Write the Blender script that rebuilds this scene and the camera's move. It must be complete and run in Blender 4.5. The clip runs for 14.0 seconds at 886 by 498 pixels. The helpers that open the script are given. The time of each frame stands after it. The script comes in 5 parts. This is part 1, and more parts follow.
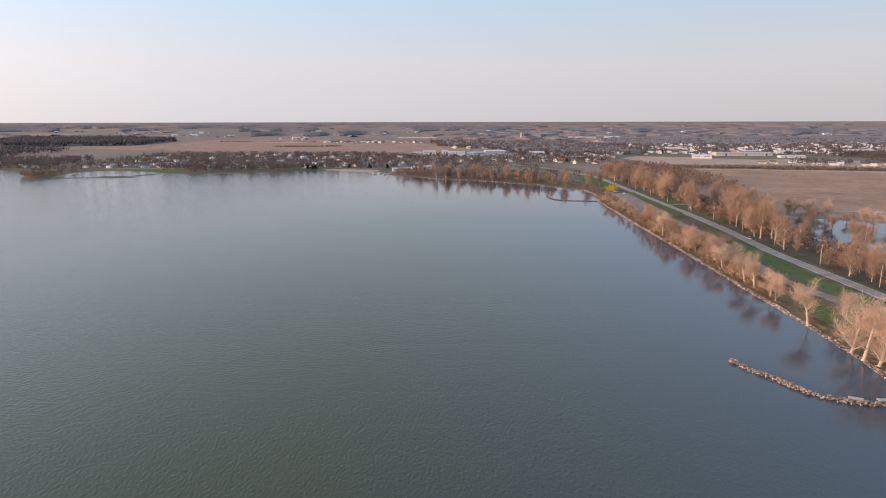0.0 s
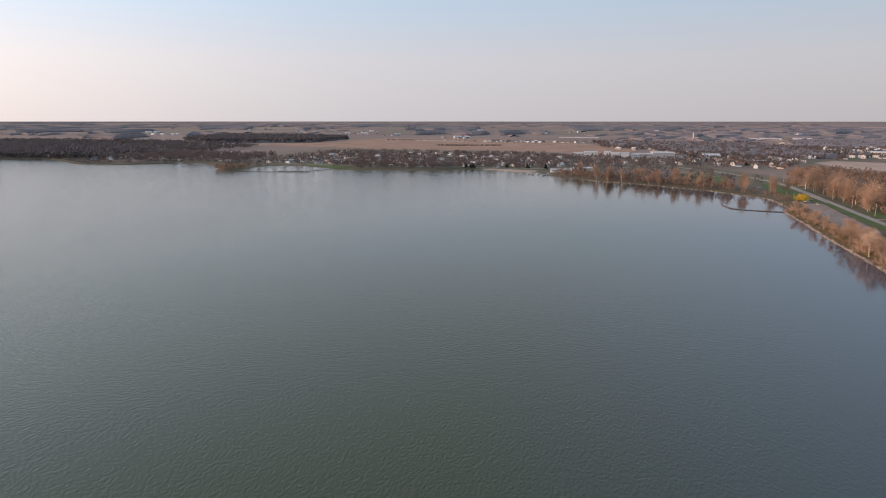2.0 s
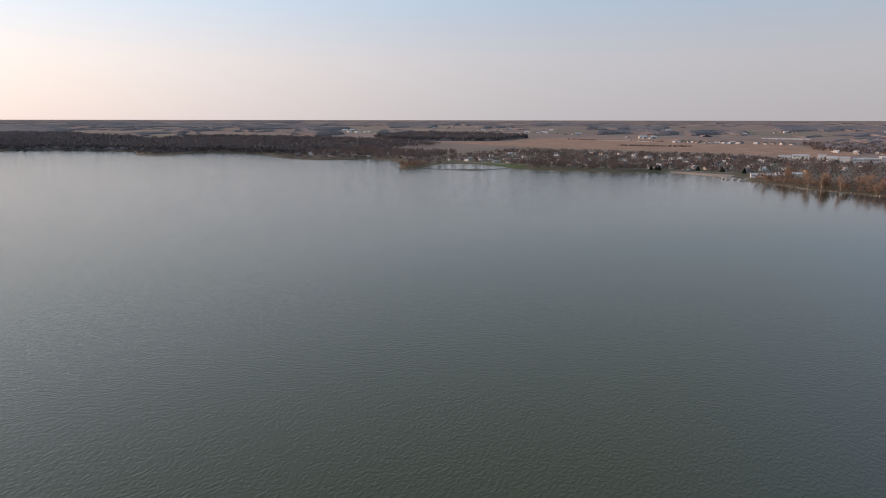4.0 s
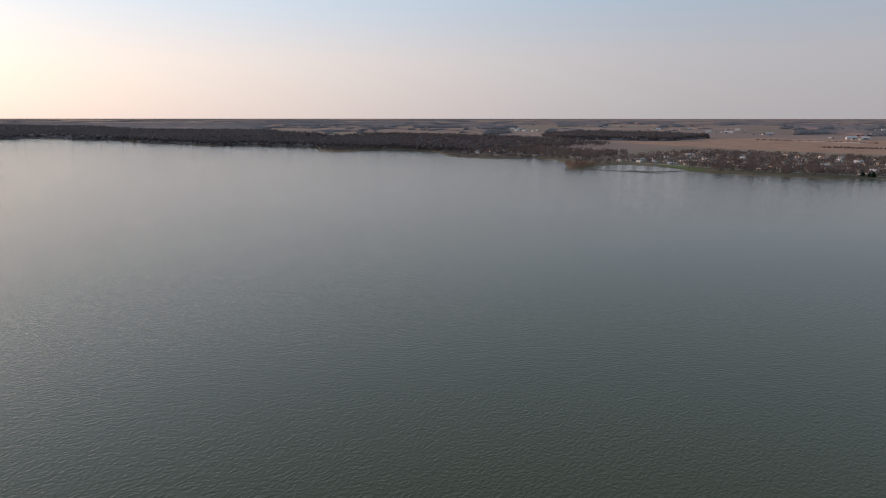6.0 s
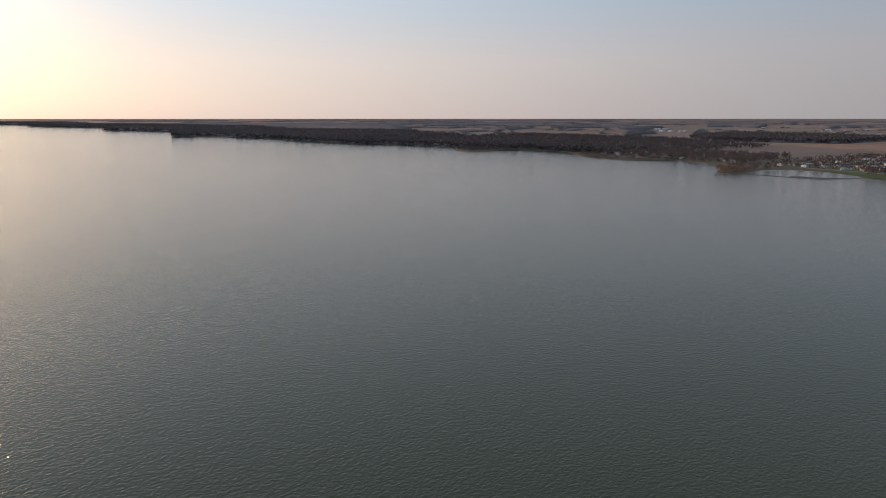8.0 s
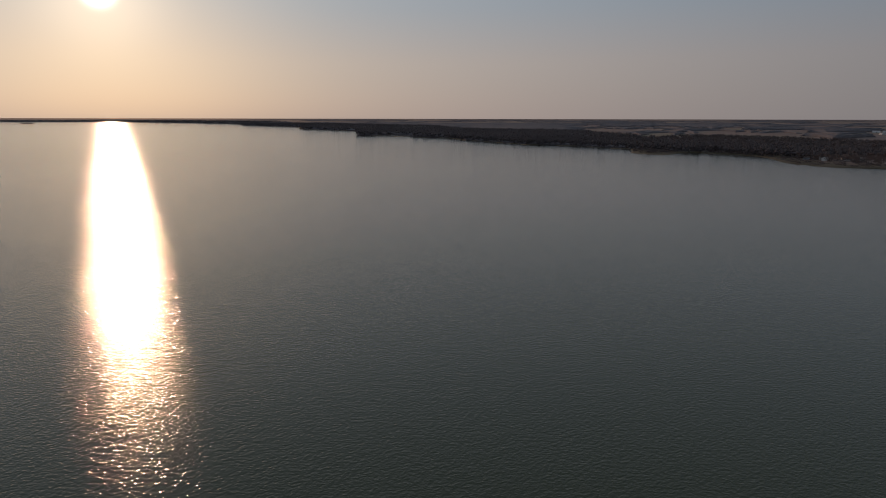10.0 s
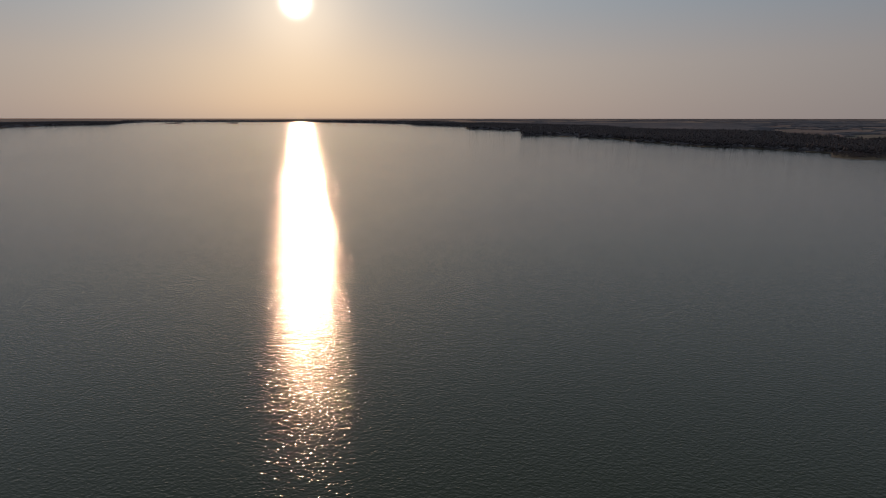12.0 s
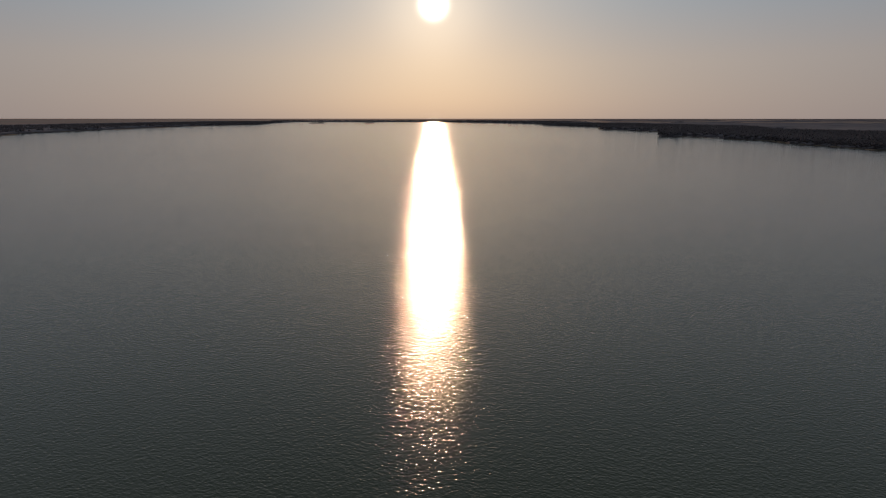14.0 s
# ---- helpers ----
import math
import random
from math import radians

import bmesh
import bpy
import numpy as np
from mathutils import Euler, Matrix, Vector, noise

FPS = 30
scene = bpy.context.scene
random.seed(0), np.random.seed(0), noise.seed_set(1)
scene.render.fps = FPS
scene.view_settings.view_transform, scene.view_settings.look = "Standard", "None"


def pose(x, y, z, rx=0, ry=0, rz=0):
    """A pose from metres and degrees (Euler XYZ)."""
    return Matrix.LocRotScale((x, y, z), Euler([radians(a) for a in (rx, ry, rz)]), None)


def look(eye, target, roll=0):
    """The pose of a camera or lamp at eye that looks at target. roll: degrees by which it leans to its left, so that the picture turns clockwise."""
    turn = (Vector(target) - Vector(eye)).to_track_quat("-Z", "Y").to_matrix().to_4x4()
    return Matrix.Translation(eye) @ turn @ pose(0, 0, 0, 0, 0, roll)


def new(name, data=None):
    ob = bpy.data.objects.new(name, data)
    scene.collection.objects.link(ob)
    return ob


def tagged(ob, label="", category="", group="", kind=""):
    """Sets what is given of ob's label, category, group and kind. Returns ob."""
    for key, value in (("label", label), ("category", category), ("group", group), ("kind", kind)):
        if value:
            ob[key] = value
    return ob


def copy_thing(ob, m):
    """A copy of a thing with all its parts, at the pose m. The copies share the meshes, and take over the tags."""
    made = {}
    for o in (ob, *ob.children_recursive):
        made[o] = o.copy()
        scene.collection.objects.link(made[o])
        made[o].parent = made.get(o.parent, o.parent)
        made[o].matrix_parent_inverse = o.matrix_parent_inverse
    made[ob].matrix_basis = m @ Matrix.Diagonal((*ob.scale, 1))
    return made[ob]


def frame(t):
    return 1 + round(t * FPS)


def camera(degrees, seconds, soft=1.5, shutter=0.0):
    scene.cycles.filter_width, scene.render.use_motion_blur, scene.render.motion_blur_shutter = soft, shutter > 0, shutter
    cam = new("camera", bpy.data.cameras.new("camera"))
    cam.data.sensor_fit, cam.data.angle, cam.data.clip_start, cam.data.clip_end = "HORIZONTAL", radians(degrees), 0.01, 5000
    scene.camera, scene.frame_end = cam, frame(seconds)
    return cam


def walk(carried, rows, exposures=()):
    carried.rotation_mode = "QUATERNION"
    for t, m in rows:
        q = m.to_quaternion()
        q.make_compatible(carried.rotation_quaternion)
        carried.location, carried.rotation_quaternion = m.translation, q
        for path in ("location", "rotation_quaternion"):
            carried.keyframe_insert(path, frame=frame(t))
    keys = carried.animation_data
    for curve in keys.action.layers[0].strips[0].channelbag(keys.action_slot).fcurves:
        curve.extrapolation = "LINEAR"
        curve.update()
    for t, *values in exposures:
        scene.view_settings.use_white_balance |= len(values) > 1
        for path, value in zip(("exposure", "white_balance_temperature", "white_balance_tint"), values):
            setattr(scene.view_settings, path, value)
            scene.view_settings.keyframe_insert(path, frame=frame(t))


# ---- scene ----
# ---- camera: seconds, x, y, z, heading (from +Y to the left), tilt, lean ----
PATH = [
    (0, 0.0, 0.0, 70.0, 0.40, -11.78, 0.11),
    (0.5, 0.2, 3.7, 70.0, 3.33, -11.74, 0.01),
    (1, 0.2, 7.5, 70.1, 9.46, -11.73, 0.04),
    (1.5, 0.3, 11.0, 70.1, 11.62, -11.84, 0.03),
    (2, 0.0, 14.3, 70.2, 15.14, -11.83, -0.01),
    (2.5, -0.4, 17.4, 70.2, 19.70, -11.88, -0.00),
    (3, -1.3, 20.4, 70.2, 23.49, -11.91, 0.07),
    (3.5, -2.6, 23.3, 70.2, 27.41, -11.92, 0.00),
    (6, -11.7, 37.5, 70.3, 46.99, -12.08, -0.03),
    (6.5, -13.8, 40.1, 70.2, 49.69, -12.09, 0.07),
    (7, -16.1, 42.5, 70.2, 52.56, -12.09, 0.04),
    (7.5, -18.6, 44.7, 70.1, 55.67, -12.10, 0.03),
    (8, -21.1, 46.5, 70.1, 59.60, -12.07, 0.01),
    (10.5, -33.1, 54.3, 70.3, 79.27, -12.08, -0.09),
    (11, -35.4, 55.5, 70.4, 83.18, -12.08, -0.06),
    (11.5, -37.7, 56.4, 70.4, 87.02, -12.07, -0.10),
    (12, -39.9, 57.1, 70.3, 90.59, -12.09, -0.03),
    (12.5, -42.1, 57.6, 70.2, 94.07, -12.08, -0.04),
    (13, -44.2, 58.1, 70.1, 97.23, -12.08, -0.03),
    (13.5, -46.3, 58.4, 70.0, 99.97, -12.08, -0.00),
    (14, -48.4, 58.7, 69.9, 102.55, -12.08, -0.01),
]
cam = camera(71.92, 14.0, soft=1.0)
walk(cam, [(t, pose(x, y, z, 90 + tilt, 0, turn) @ pose(0, 0, 0, 0, 0, -lean)) for t, x, y, z, turn, tilt, lean in PATH],
     [(0, -0.02), (1.5, -0.18), (3, -0.36), (6.5, -0.75), (8, -0.99), (9.2, -1.62), (10.5, -2.08), (14, -2.12)])

# ---- light: a low evening sun over the long end of the lake ----
SUN_AZ, SUN_EL = 103.4, 9.7
sun_dir = Vector((-math.sin(radians(SUN_AZ)) * math.cos(radians(SUN_EL)), math.cos(radians(SUN_AZ)) * math.cos(radians(SUN_EL)), math.sin(radians(SUN_EL))))
sun = new("sun", bpy.data.lights.new("sun", "SUN"))
sun.data.energy, sun.data.angle, sun.data.color = 3.8, radians(0.6), (1.0, 0.58, 0.36)
sun.matrix_world = look((0, 0, 0), -sun_dir)


def make_world():
    world = bpy.data.worlds.new("world")
    world.use_nodes = True
    scene.world = world
    nt = world.node_tree
    N, L = nt.nodes, nt.links
    bg = N["Background"]
    sky = N.new("ShaderNodeTexSky")
    sky.sky_type, sky.sun_disc = "NISHITA", False
    sky.sun_elevation, sky.sun_rotation = radians(SUN_EL), radians(-SUN_AZ)
    sky.air_density, sky.dust_density, sky.ozone_density = 1.0, 2.0, 1.5
    # evening haze: a pale sky, warmer and brighter towards the sun
    co = N.new("ShaderNodeTexCoord")
    sep = N.new("ShaderNodeSeparateXYZ")
    L.new(co.outputs["Generated"], sep.inputs[0])

    def by_height(stops):
        ramp = N.new("ShaderNodeValToRGB")
        L.new(sep.outputs["Z"], ramp.inputs[0])
        e = ramp.color_ramp.elements
        e[0].position, e[0].color = stops[0][0], (*stops[0][1], 1)
        e[1].position, e[1].color = stops[-1][0], (*stops[-1][1], 1)
        for p, c in stops[1:-1]:
            e.new(p).color = (*c, 1)
        return ramp.outputs[0]

    pale = by_height([(0.0, (0.92, 0.88, 0.92)), (0.09, (0.96, 0.93, 1.0)), (0.17, (0.79, 0.935, 1.13)), (0.3, (0.86, 1.02, 1.25)), (0.48, (0.72, 0.86, 1.10)), (0.7, (0.50, 0.62, 0.80)), (0.95, (0.42, 0.50, 0.64))])
    warm = by_height([(0.0, (0.76, 0.46, 0.28)), (0.08, (0.80, 0.58, 0.38)), (0.16, (0.56, 0.52, 0.46)), (0.3, (0.54, 0.55, 0.57)), (0.6, (0.27, 0.30, 0.36)), (0.95, (0.12, 0.13, 0.16))])
    dot = N.new("ShaderNodeVectorMath")
    dot.operation = "DOT_PRODUCT"
    L.new(co.outputs["Generated"], dot.inputs[0])
    dot.inputs[1].default_value = sun_dir

    def math_node(op, a, b):
        n = N.new("ShaderNodeMath")
        n.operation = op
        for i, v in enumerate((a, b)):
            if isinstance(v, (int, float)):
                n.inputs[i].default_value = v
            else:
                L.new(v, n.inputs[i])
        return n.outputs[0]

    def scaled(colour, factor):
        n = N.new("ShaderNodeVectorMath")
        n.operation = "SCALE"
        if isinstance(colour, tuple):
            n.inputs[0].default_value = colour
        else:
            L.new(colour, n.inputs[0])
        if isinstance(factor, float):
            n.inputs["Scale"].default_value = factor
        else:
            L.new(factor, n.inputs["Scale"])
        return n.outputs[0]

    def plus(a, b):
        n = N.new("ShaderNodeVectorMath")
        n.operation = "ADD"
        L.new(a, n.inputs[0])
        L.new(b, n.inputs[1])
        return n.outputs[0]

    c = math_node("MAXIMUM", dot.outputs["Value"], 0.0)
    half = math_node("ADD", math_node("MULTIPLY", dot.outputs["Value"], 0.5), 0.5)
    side = math_node("ADD", math_node("MULTIPLY", math_node("POWER", math_node("MAXIMUM", half, 0.0), 1.5), 0.40), 0.60)
    total = plus(scaled(sky.outputs[0], 0.02), scaled(pale, side))
    total = plus(total, scaled(warm, math_node("MULTIPLY", math_node("POWER", c, 2.3), 0.90)))
    total = plus(total, scaled((0.50, 0.30, 0.15), math_node("POWER", c, 60.0)))
    total = plus(total, scaled((1.2, 0.95, 0.65), math_node("POWER", c, 400.0)))
    total = plus(total, scaled((60.0, 54.0, 45.0), math_node("POWER", c, 12500.0)))
    L.new(total, bg.inputs[0])
    bg.inputs[1].default_value = 1.0


make_world()

# ---- the far land is drawn in towards the eye: beyond NEAR metres all scales down about it ----
CX, CY, EYE = -30.0, 45.0, 70.0
NEAR, RIM = 1400.0, 4900.0


def pull(x, y, z):
    """True places (arrays) to places in the scene, and the scale there."""
    x, y, z = np.asarray(x, float), np.asarray(y, float), np.asarray(z, float)
    r = np.hypot(x - CX, y - CY)
    far = np.maximum(r - NEAR, 0)
    s = np.where(r > NEAR, (NEAR + far / (1 + far / (RIM - NEAR))) / np.maximum(r, 1), 1.0)
    return CX + (x - CX) * s, CY + (y - CY) * s, EYE + (z - EYE) * s, s


def place(x, y, z, turn=0.0):
    """A pose at a true place, with the scale there."""
    a, b, c, s = pull(x, y, z)
    return Matrix.Translation((float(a), float(b), float(c))) @ Matrix.Rotation(radians(turn), 4, "Z") @ Matrix.Scale(float(s), 4)


# ---- materials ----
def material(name, colours, scale=1.0, rough=0.85, bump=0.0, fine=0.0, metal=0.0, spread=0.0, detail=6.0, coords="Object", island=0.0, open_share=0.0):
    """Colours mixed by two noises: scale and six times scale. spread: change of value from object to object; island: from piece to piece; open_share: gaps between twigs too fine to build."""
    m = bpy.data.materials.new(name)
    m.use_nodes = True
    N, L = m.node_tree.nodes, m.node_tree.links
    bsdf = N["Principled BSDF"]
    bsdf.inputs["Roughness"].default_value = rough
    bsdf.inputs["Metallic"].default_value = metal
    co = N.new("ShaderNodeTexCoord")
    n1, n2 = N.new("ShaderNodeTexNoise"), N.new("ShaderNodeTexNoise")
    for n, k in ((n1, 1.0), (n2, 6.3)):
        L.new(co.outputs[coords], n.inputs["Vector"])
        n.inputs["Scale"].default_value = scale * k
        n.inputs["Detail"].default_value = detail
    mix = N.new("ShaderNodeMath")
    mix.operation = "MULTIPLY_ADD"
    mix.inputs[1].default_value = 0.45
    add = N.new("ShaderNodeMath")
    add.operation = "MULTIPLY"
    add.inputs[1].default_value = 0.55
    L.new(n1.outputs["Fac"], add.inputs[0])
    L.new(n2.outputs["Fac"], mix.inputs[0])
    L.new(add.outputs[0], mix.inputs[2])
    ramp = N.new("ShaderNodeValToRGB")
    L.new(mix.outputs[0], ramp.inputs[0])
    e = ramp.color_ramp.elements
    steps = [0.34 + 0.32 * i / max(1, len(colours) - 1) for i in range(len(colours))]
    e[0].position, e[0].color = steps[0], (*colours[0], 1)
    e[1].position, e[1].color = steps[-1], (*colours[-1], 1)
    for p, c in list(zip(steps, colours))[1:-1]:
        e.new(p).color = (*c, 1)
    out = ramp.outputs[0]
    if spread or island:
        hsv = N.new("ShaderNodeHueSaturation")
        src = N.new("ShaderNodeObjectInfo").outputs["Random"] if spread else N.new("ShaderNodeNewGeometry").outputs["Random Per Island"]
        mr = N.new("ShaderNodeMapRange")
        w = spread or island
        mr.inputs["To Min"].default_value, mr.inputs["To Max"].default_value = 1 - w, 1 + w
        L.new(src, mr.inputs[0])
        L.new(mr.outputs[0], hsv.inputs["Value"])
        L.new(out, hsv.inputs["Color"])
        out = hsv.outputs[0]
    L.new(out, bsdf.inputs["Base Color"])
    if bump:
        b = N.new("ShaderNodeBump")
        b.inputs["Strength"].default_value, b.inputs["Distance"].default_value = 1.0, bump
        L.new(n2.outputs["Fac"], b.inputs["Height"])
        L.new(b.outputs[0], bsdf.inputs["Normal"])
    if open_share:
        gap, blend = N.new("ShaderNodeBsdfTransparent"), N.new("ShaderNodeMixShader")
        blend.inputs[0].default_value = open_share
        L.new(bsdf.outputs[0], blend.inputs[1])
        L.new(gap.outputs[0], blend.inputs[2])
        L.new(blend.outputs[0], N["Material Output"].inputs["Surface"])
    return m


WATER_ROUGH = 0.09
WAVELETS = ((0.45, 0.55, 0.06), (1.3, 0.66, 0.142), (2.8, 0.8, 0.052))     # size, stretch, height in metres


def water_material(name, murk):
    m = bpy.data.materials.new(name)
    m.use_nodes = True
    N, L = m.node_tree.nodes, m.node_tree.links
    N.remove(N["Principled BSDF"])
    bsdf = N.new("ShaderNodeBsdfDiffuse")
    co = N.new("ShaderNodeTexCoord")
    big = N.new("ShaderNodeTexNoise")
    big.inputs["Scale"].default_value, big.inputs["Detail"].default_value = 0.004, 4
    mapped = N.new("ShaderNodeMapping")
    mapped.inputs["Rotation"].default_value = (0, 0, radians(20))
    mapped.inputs["Scale"].default_value = (0.35, 1, 1)
    L.new(co.outputs["Object"], mapped.inputs["Vector"])
    L.new(mapped.outputs[0], big.inputs["Vector"])
    ramp = N.new("ShaderNodeValToRGB")
    L.new(big.outputs["Fac"], ramp.inputs[0])
    e = ramp.color_ramp.elements
    e[0].position, e[0].color = 0.35, (*murk, 1)
    e[1].position, e[1].color = 0.65, (murk[0] * 1.15, murk[1] * 1.1, murk[2] * 1.1, 1)
    # the water lies calm along the east bank, and in the cove beyond
    xyz = N.new("ShaderNodeSeparateXYZ")
    L.new(co.outputs["Object"], xyz.inputs[0])

    def reach(axis, calm_at, windy_at, least):
        n = N.new("ShaderNodeMapRange")
        n.interpolation_type = "SMOOTHSTEP"
        n.inputs["From Min"].default_value, n.inputs["From Max"].default_value = calm_at, windy_at
        n.inputs["To Min"].default_value, n.inputs["To Max"].default_value = least, 1.0
        L.new(xyz.outputs[axis], n.inputs[0])
        return n.outputs[0]

    def two(op, p, q):
        n = N.new("ShaderNodeMath")
        n.operation = op
        L.new(p, n.inputs[0])
        L.new(q, n.inputs[1])
        return n.outputs[0]

    open_water = two("MULTIPLY", reach(0, 112.0, 15.0, 0.16), two("MAXIMUM", reach(0, 60.0, -330.0, 0.16), reach(1, 470.0, 170.0, 0.16)))
    # bluer under the east bank: the sky's reflection put into the diffuse colour
    sky_tint = N.new("ShaderNodeMix")
    sky_tint.data_type = "RGBA"
    near = N.new("ShaderNodeMapRange")
    near.inputs["From Min"].default_value, near.inputs["From Max"].default_value = 125.0, -30.0
    L.new(xyz.outputs[0], near.inputs[0])
    L.new(near.outputs[0], sky_tint.inputs[0])
    sky_tint.inputs[6].default_value = (0.062, 0.094, 0.135, 1)
    L.new(ramp.outputs[0], sky_tint.inputs[7])
    L.new(sky_tint.outputs[2], bsdf.inputs["Color"])
    # long smoother slicks where the ripples die down
    drawn = N.new("ShaderNodeMapping")
    drawn.inputs["Rotation"].default_value = (0, 0, radians(-14))
    drawn.inputs["Scale"].default_value = (0.0022, 0.013, 1)
    L.new(co.outputs["Object"], drawn.inputs["Vector"])
    streak = N.new("ShaderNodeTexNoise")
    streak.inputs["Scale"].default_value, streak.inputs["Detail"].default_value = 1.0, 3
    L.new(drawn.outputs[0], streak.inputs["Vector"])
    slick = N.new("ShaderNodeMapRange")
    slick.interpolation_type = "SMOOTHSTEP"
    slick.inputs["From Min"].default_value, slick.inputs["From Max"].default_value = 0.55, 0.72
    slick.inputs["To Min"].default_value, slick.inputs["To Max"].default_value = 1.0, 0.86
    L.new(streak.outputs["Fac"], slick.inputs[0])
    calm = N.new("ShaderNodeMath")
    calm.operation = "MULTIPLY"
    L.new(open_water, calm.inputs[0])
    L.new(slick.outputs[0], calm.inputs[1])
    # the finest ripples, as gloss: rough in the open, smoother in the lee and in slicks
    rough = N.new("ShaderNodeMapRange")
    rough.inputs["From Min"].default_value, rough.inputs["From Max"].default_value = 0.0, 1.0
    rough.inputs["To Min"].default_value, rough.inputs["To Max"].default_value = 0.07, WATER_ROUGH
    L.new(calm.outputs[0], rough.inputs[0])
    # wavelets of three sizes, their crests lying across the wind
    height = None
    for scale, stretch, strength in WAVELETS:
        mp = N.new("ShaderNodeMapping")
        mp.inputs["Rotation"].default_value = (0, 0, radians(28))
        mp.inputs["Scale"].default_value = (1, stretch, 1)
        L.new(co.outputs["Object"], mp.inputs["Vector"])
        n = N.new("ShaderNodeTexNoise")
        n.inputs["Scale"].default_value, n.inputs["Detail"].default_value = scale, 1.0
        L.new(mp.outputs[0], n.inputs["Vector"])
        k = N.new("ShaderNodeMath")
        k.operation = "MULTIPLY_ADD"
        k.inputs[1].default_value = strength
        L.new(n.outputs["Fac"], k.inputs[0])
        if height is not None:
            L.new(height, k.inputs[2])
        else:
            k.inputs[2].default_value = 0.0
        height = k.outputs[0]
    b = N.new("ShaderNodeBump")
    b.inputs["Distance"].default_value = 1.0
    L.new(calm.outputs[0], b.inputs["Strength"])
    L.new(height, b.inputs["Height"])
    L.new(b.outputs[0], bsdf.inputs["Normal"])
    # the surface mirrors more and more of the sky towards grazing sight
    gloss = N.new("ShaderNodeBsdfGlossy")
    gloss.distribution = "MULTI_GGX"
    L.new(rough.outputs[0], gloss.inputs["Roughness"])
    L.new(b.outputs[0], gloss.inputs["Normal"])
    glancing = N.new("ShaderNodeFresnel")
    glancing.inputs["IOR"].default_value = 1.46
    L.new(b.outputs[0], glancing.inputs["Normal"])
    stronger = N.new("ShaderNodeMath")
    stronger.operation = "MULTIPLY_ADD"
    stronger.use_clamp = True
    stronger.inputs[1].default_value = 0.45
    squared = two("MULTIPLY", glancing.outputs[0], glancing.outputs[0])
    L.new(squared, stronger.inputs[0])
    L.new(glancing.outputs[0], stronger.inputs[2])
    blend = N.new("ShaderNodeMixShader")
    L.new(stronger.outputs[0], blend.inputs[0])
    L.new(bsdf.outputs[0], blend.inputs[1])
    L.new(gloss.outputs[0], blend.inputs[2])
    L.new(blend.outputs[0], N["Material Output"].inputs["Surface"])
    return m


def ground_material():
    """Farmland by the true plan in the UV map (kilometres): a patchwork of fields; lawn and leaf litter where the cover says so."""
    m = bpy.data.materials.new("farmland")
    m.use_nodes = True
    N, L = m.node_tree.nodes, m.node_tree.links
    bsdf = N["Principled BSDF"]
    bsdf.inputs["Roughness"].default_value = 0.95
    uv = N.new("ShaderNodeUVMap")
    uv.uv_map = "plan"
    mp = N.new("ShaderNodeMapping")
    mp.inputs["Rotation"].default_value = (0, 0, radians(-8))
    mp.inputs["Scale"].default_value = (2.2, 1.5, 1)
    L.new(uv.outputs[0], mp.inputs["Vector"])
    vor = N.new("ShaderNodeTexVoronoi")
    vor.distance = "CHEBYCHEV"
    vor.inputs["Scale"].default_value, vor.inputs["Randomness"].default_value = 1.0, 0.75
    L.new(mp.outputs[0], vor.inputs["Vector"])
    fields = N.new("ShaderNodeValToRGB")
    fields.color_ramp.interpolation = "CONSTANT"
    e = fields.color_ramp.elements
    e[0].position, e[0].color = 0.0, (0.25, 0.176, 0.146, 1)
    e[1].position, e[1].color = 0.9, (0.17, 0.15, 0.10, 1)
    for p, c in ((0.22, (0.30, 0.215, 0.178, 1)), (0.42, (0.19, 0.142, 0.122, 1)), (0.6, (0.35, 0.265, 0.21, 1)), (0.72, (0.20, 0.185, 0.115, 1))):
        e.new(p).color = c
    sp = N.new("ShaderNodeSeparateColor")
    L.new(vor.outputs["Color"], sp.inputs[0])
    L.new(sp.outputs[0], fields.inputs[0])

    def noise_fac(scale, detail=6):
        n = N.new("ShaderNodeTexNoise")
        n.inputs["Scale"].default_value, n.inputs["Detail"].default_value = scale, detail
        L.new(uv.outputs[0], n.inputs["Vector"])
        return n.outputs["Fac"]

    def mix(fac, a, b):
        n = N.new("ShaderNodeMix")
        n.data_type = "RGBA"
        L.new(fac, n.inputs[0])
        for i, v in ((6, a), (7, b)):
            if isinstance(v, tuple):
                n.inputs[i].default_value = (*v, 1)
            else:
                L.new(v, n.inputs[i])
        return n.outputs[2]

    def stretch(v, lo, hi):
        n = N.new("ShaderNodeMapRange")
        n.inputs["From Min"].default_value, n.inputs["From Max"].default_value = lo, hi
        L.new(v, n.inputs[0])
        return n.outputs[0]

    cover = N.new("ShaderNodeVertexColor")
    cover.layer_name = "cover"
    cs = N.new("ShaderNodeSeparateColor")
    L.new(cover.outputs[0], cs.inputs[0])
    grass = mix(stretch(noise_fac(60), 0.38, 0.56), (0.040, 0.078, 0.017), (0.125, 0.105, 0.055))
    litter = mix(stretch(noise_fac(90), 0.35, 0.65), (0.085, 0.064, 0.040), (0.20, 0.143, 0.095))
    col = mix(stretch(noise_fac(14), 0.3, 0.75), fields.outputs[0], (0.25, 0.183, 0.155))
    col = mix(cs.outputs[1], col, litter)
    col = mix(cs.outputs[0], col, grass)
    L.new(col, bsdf.inputs["Base Color"])
    return m


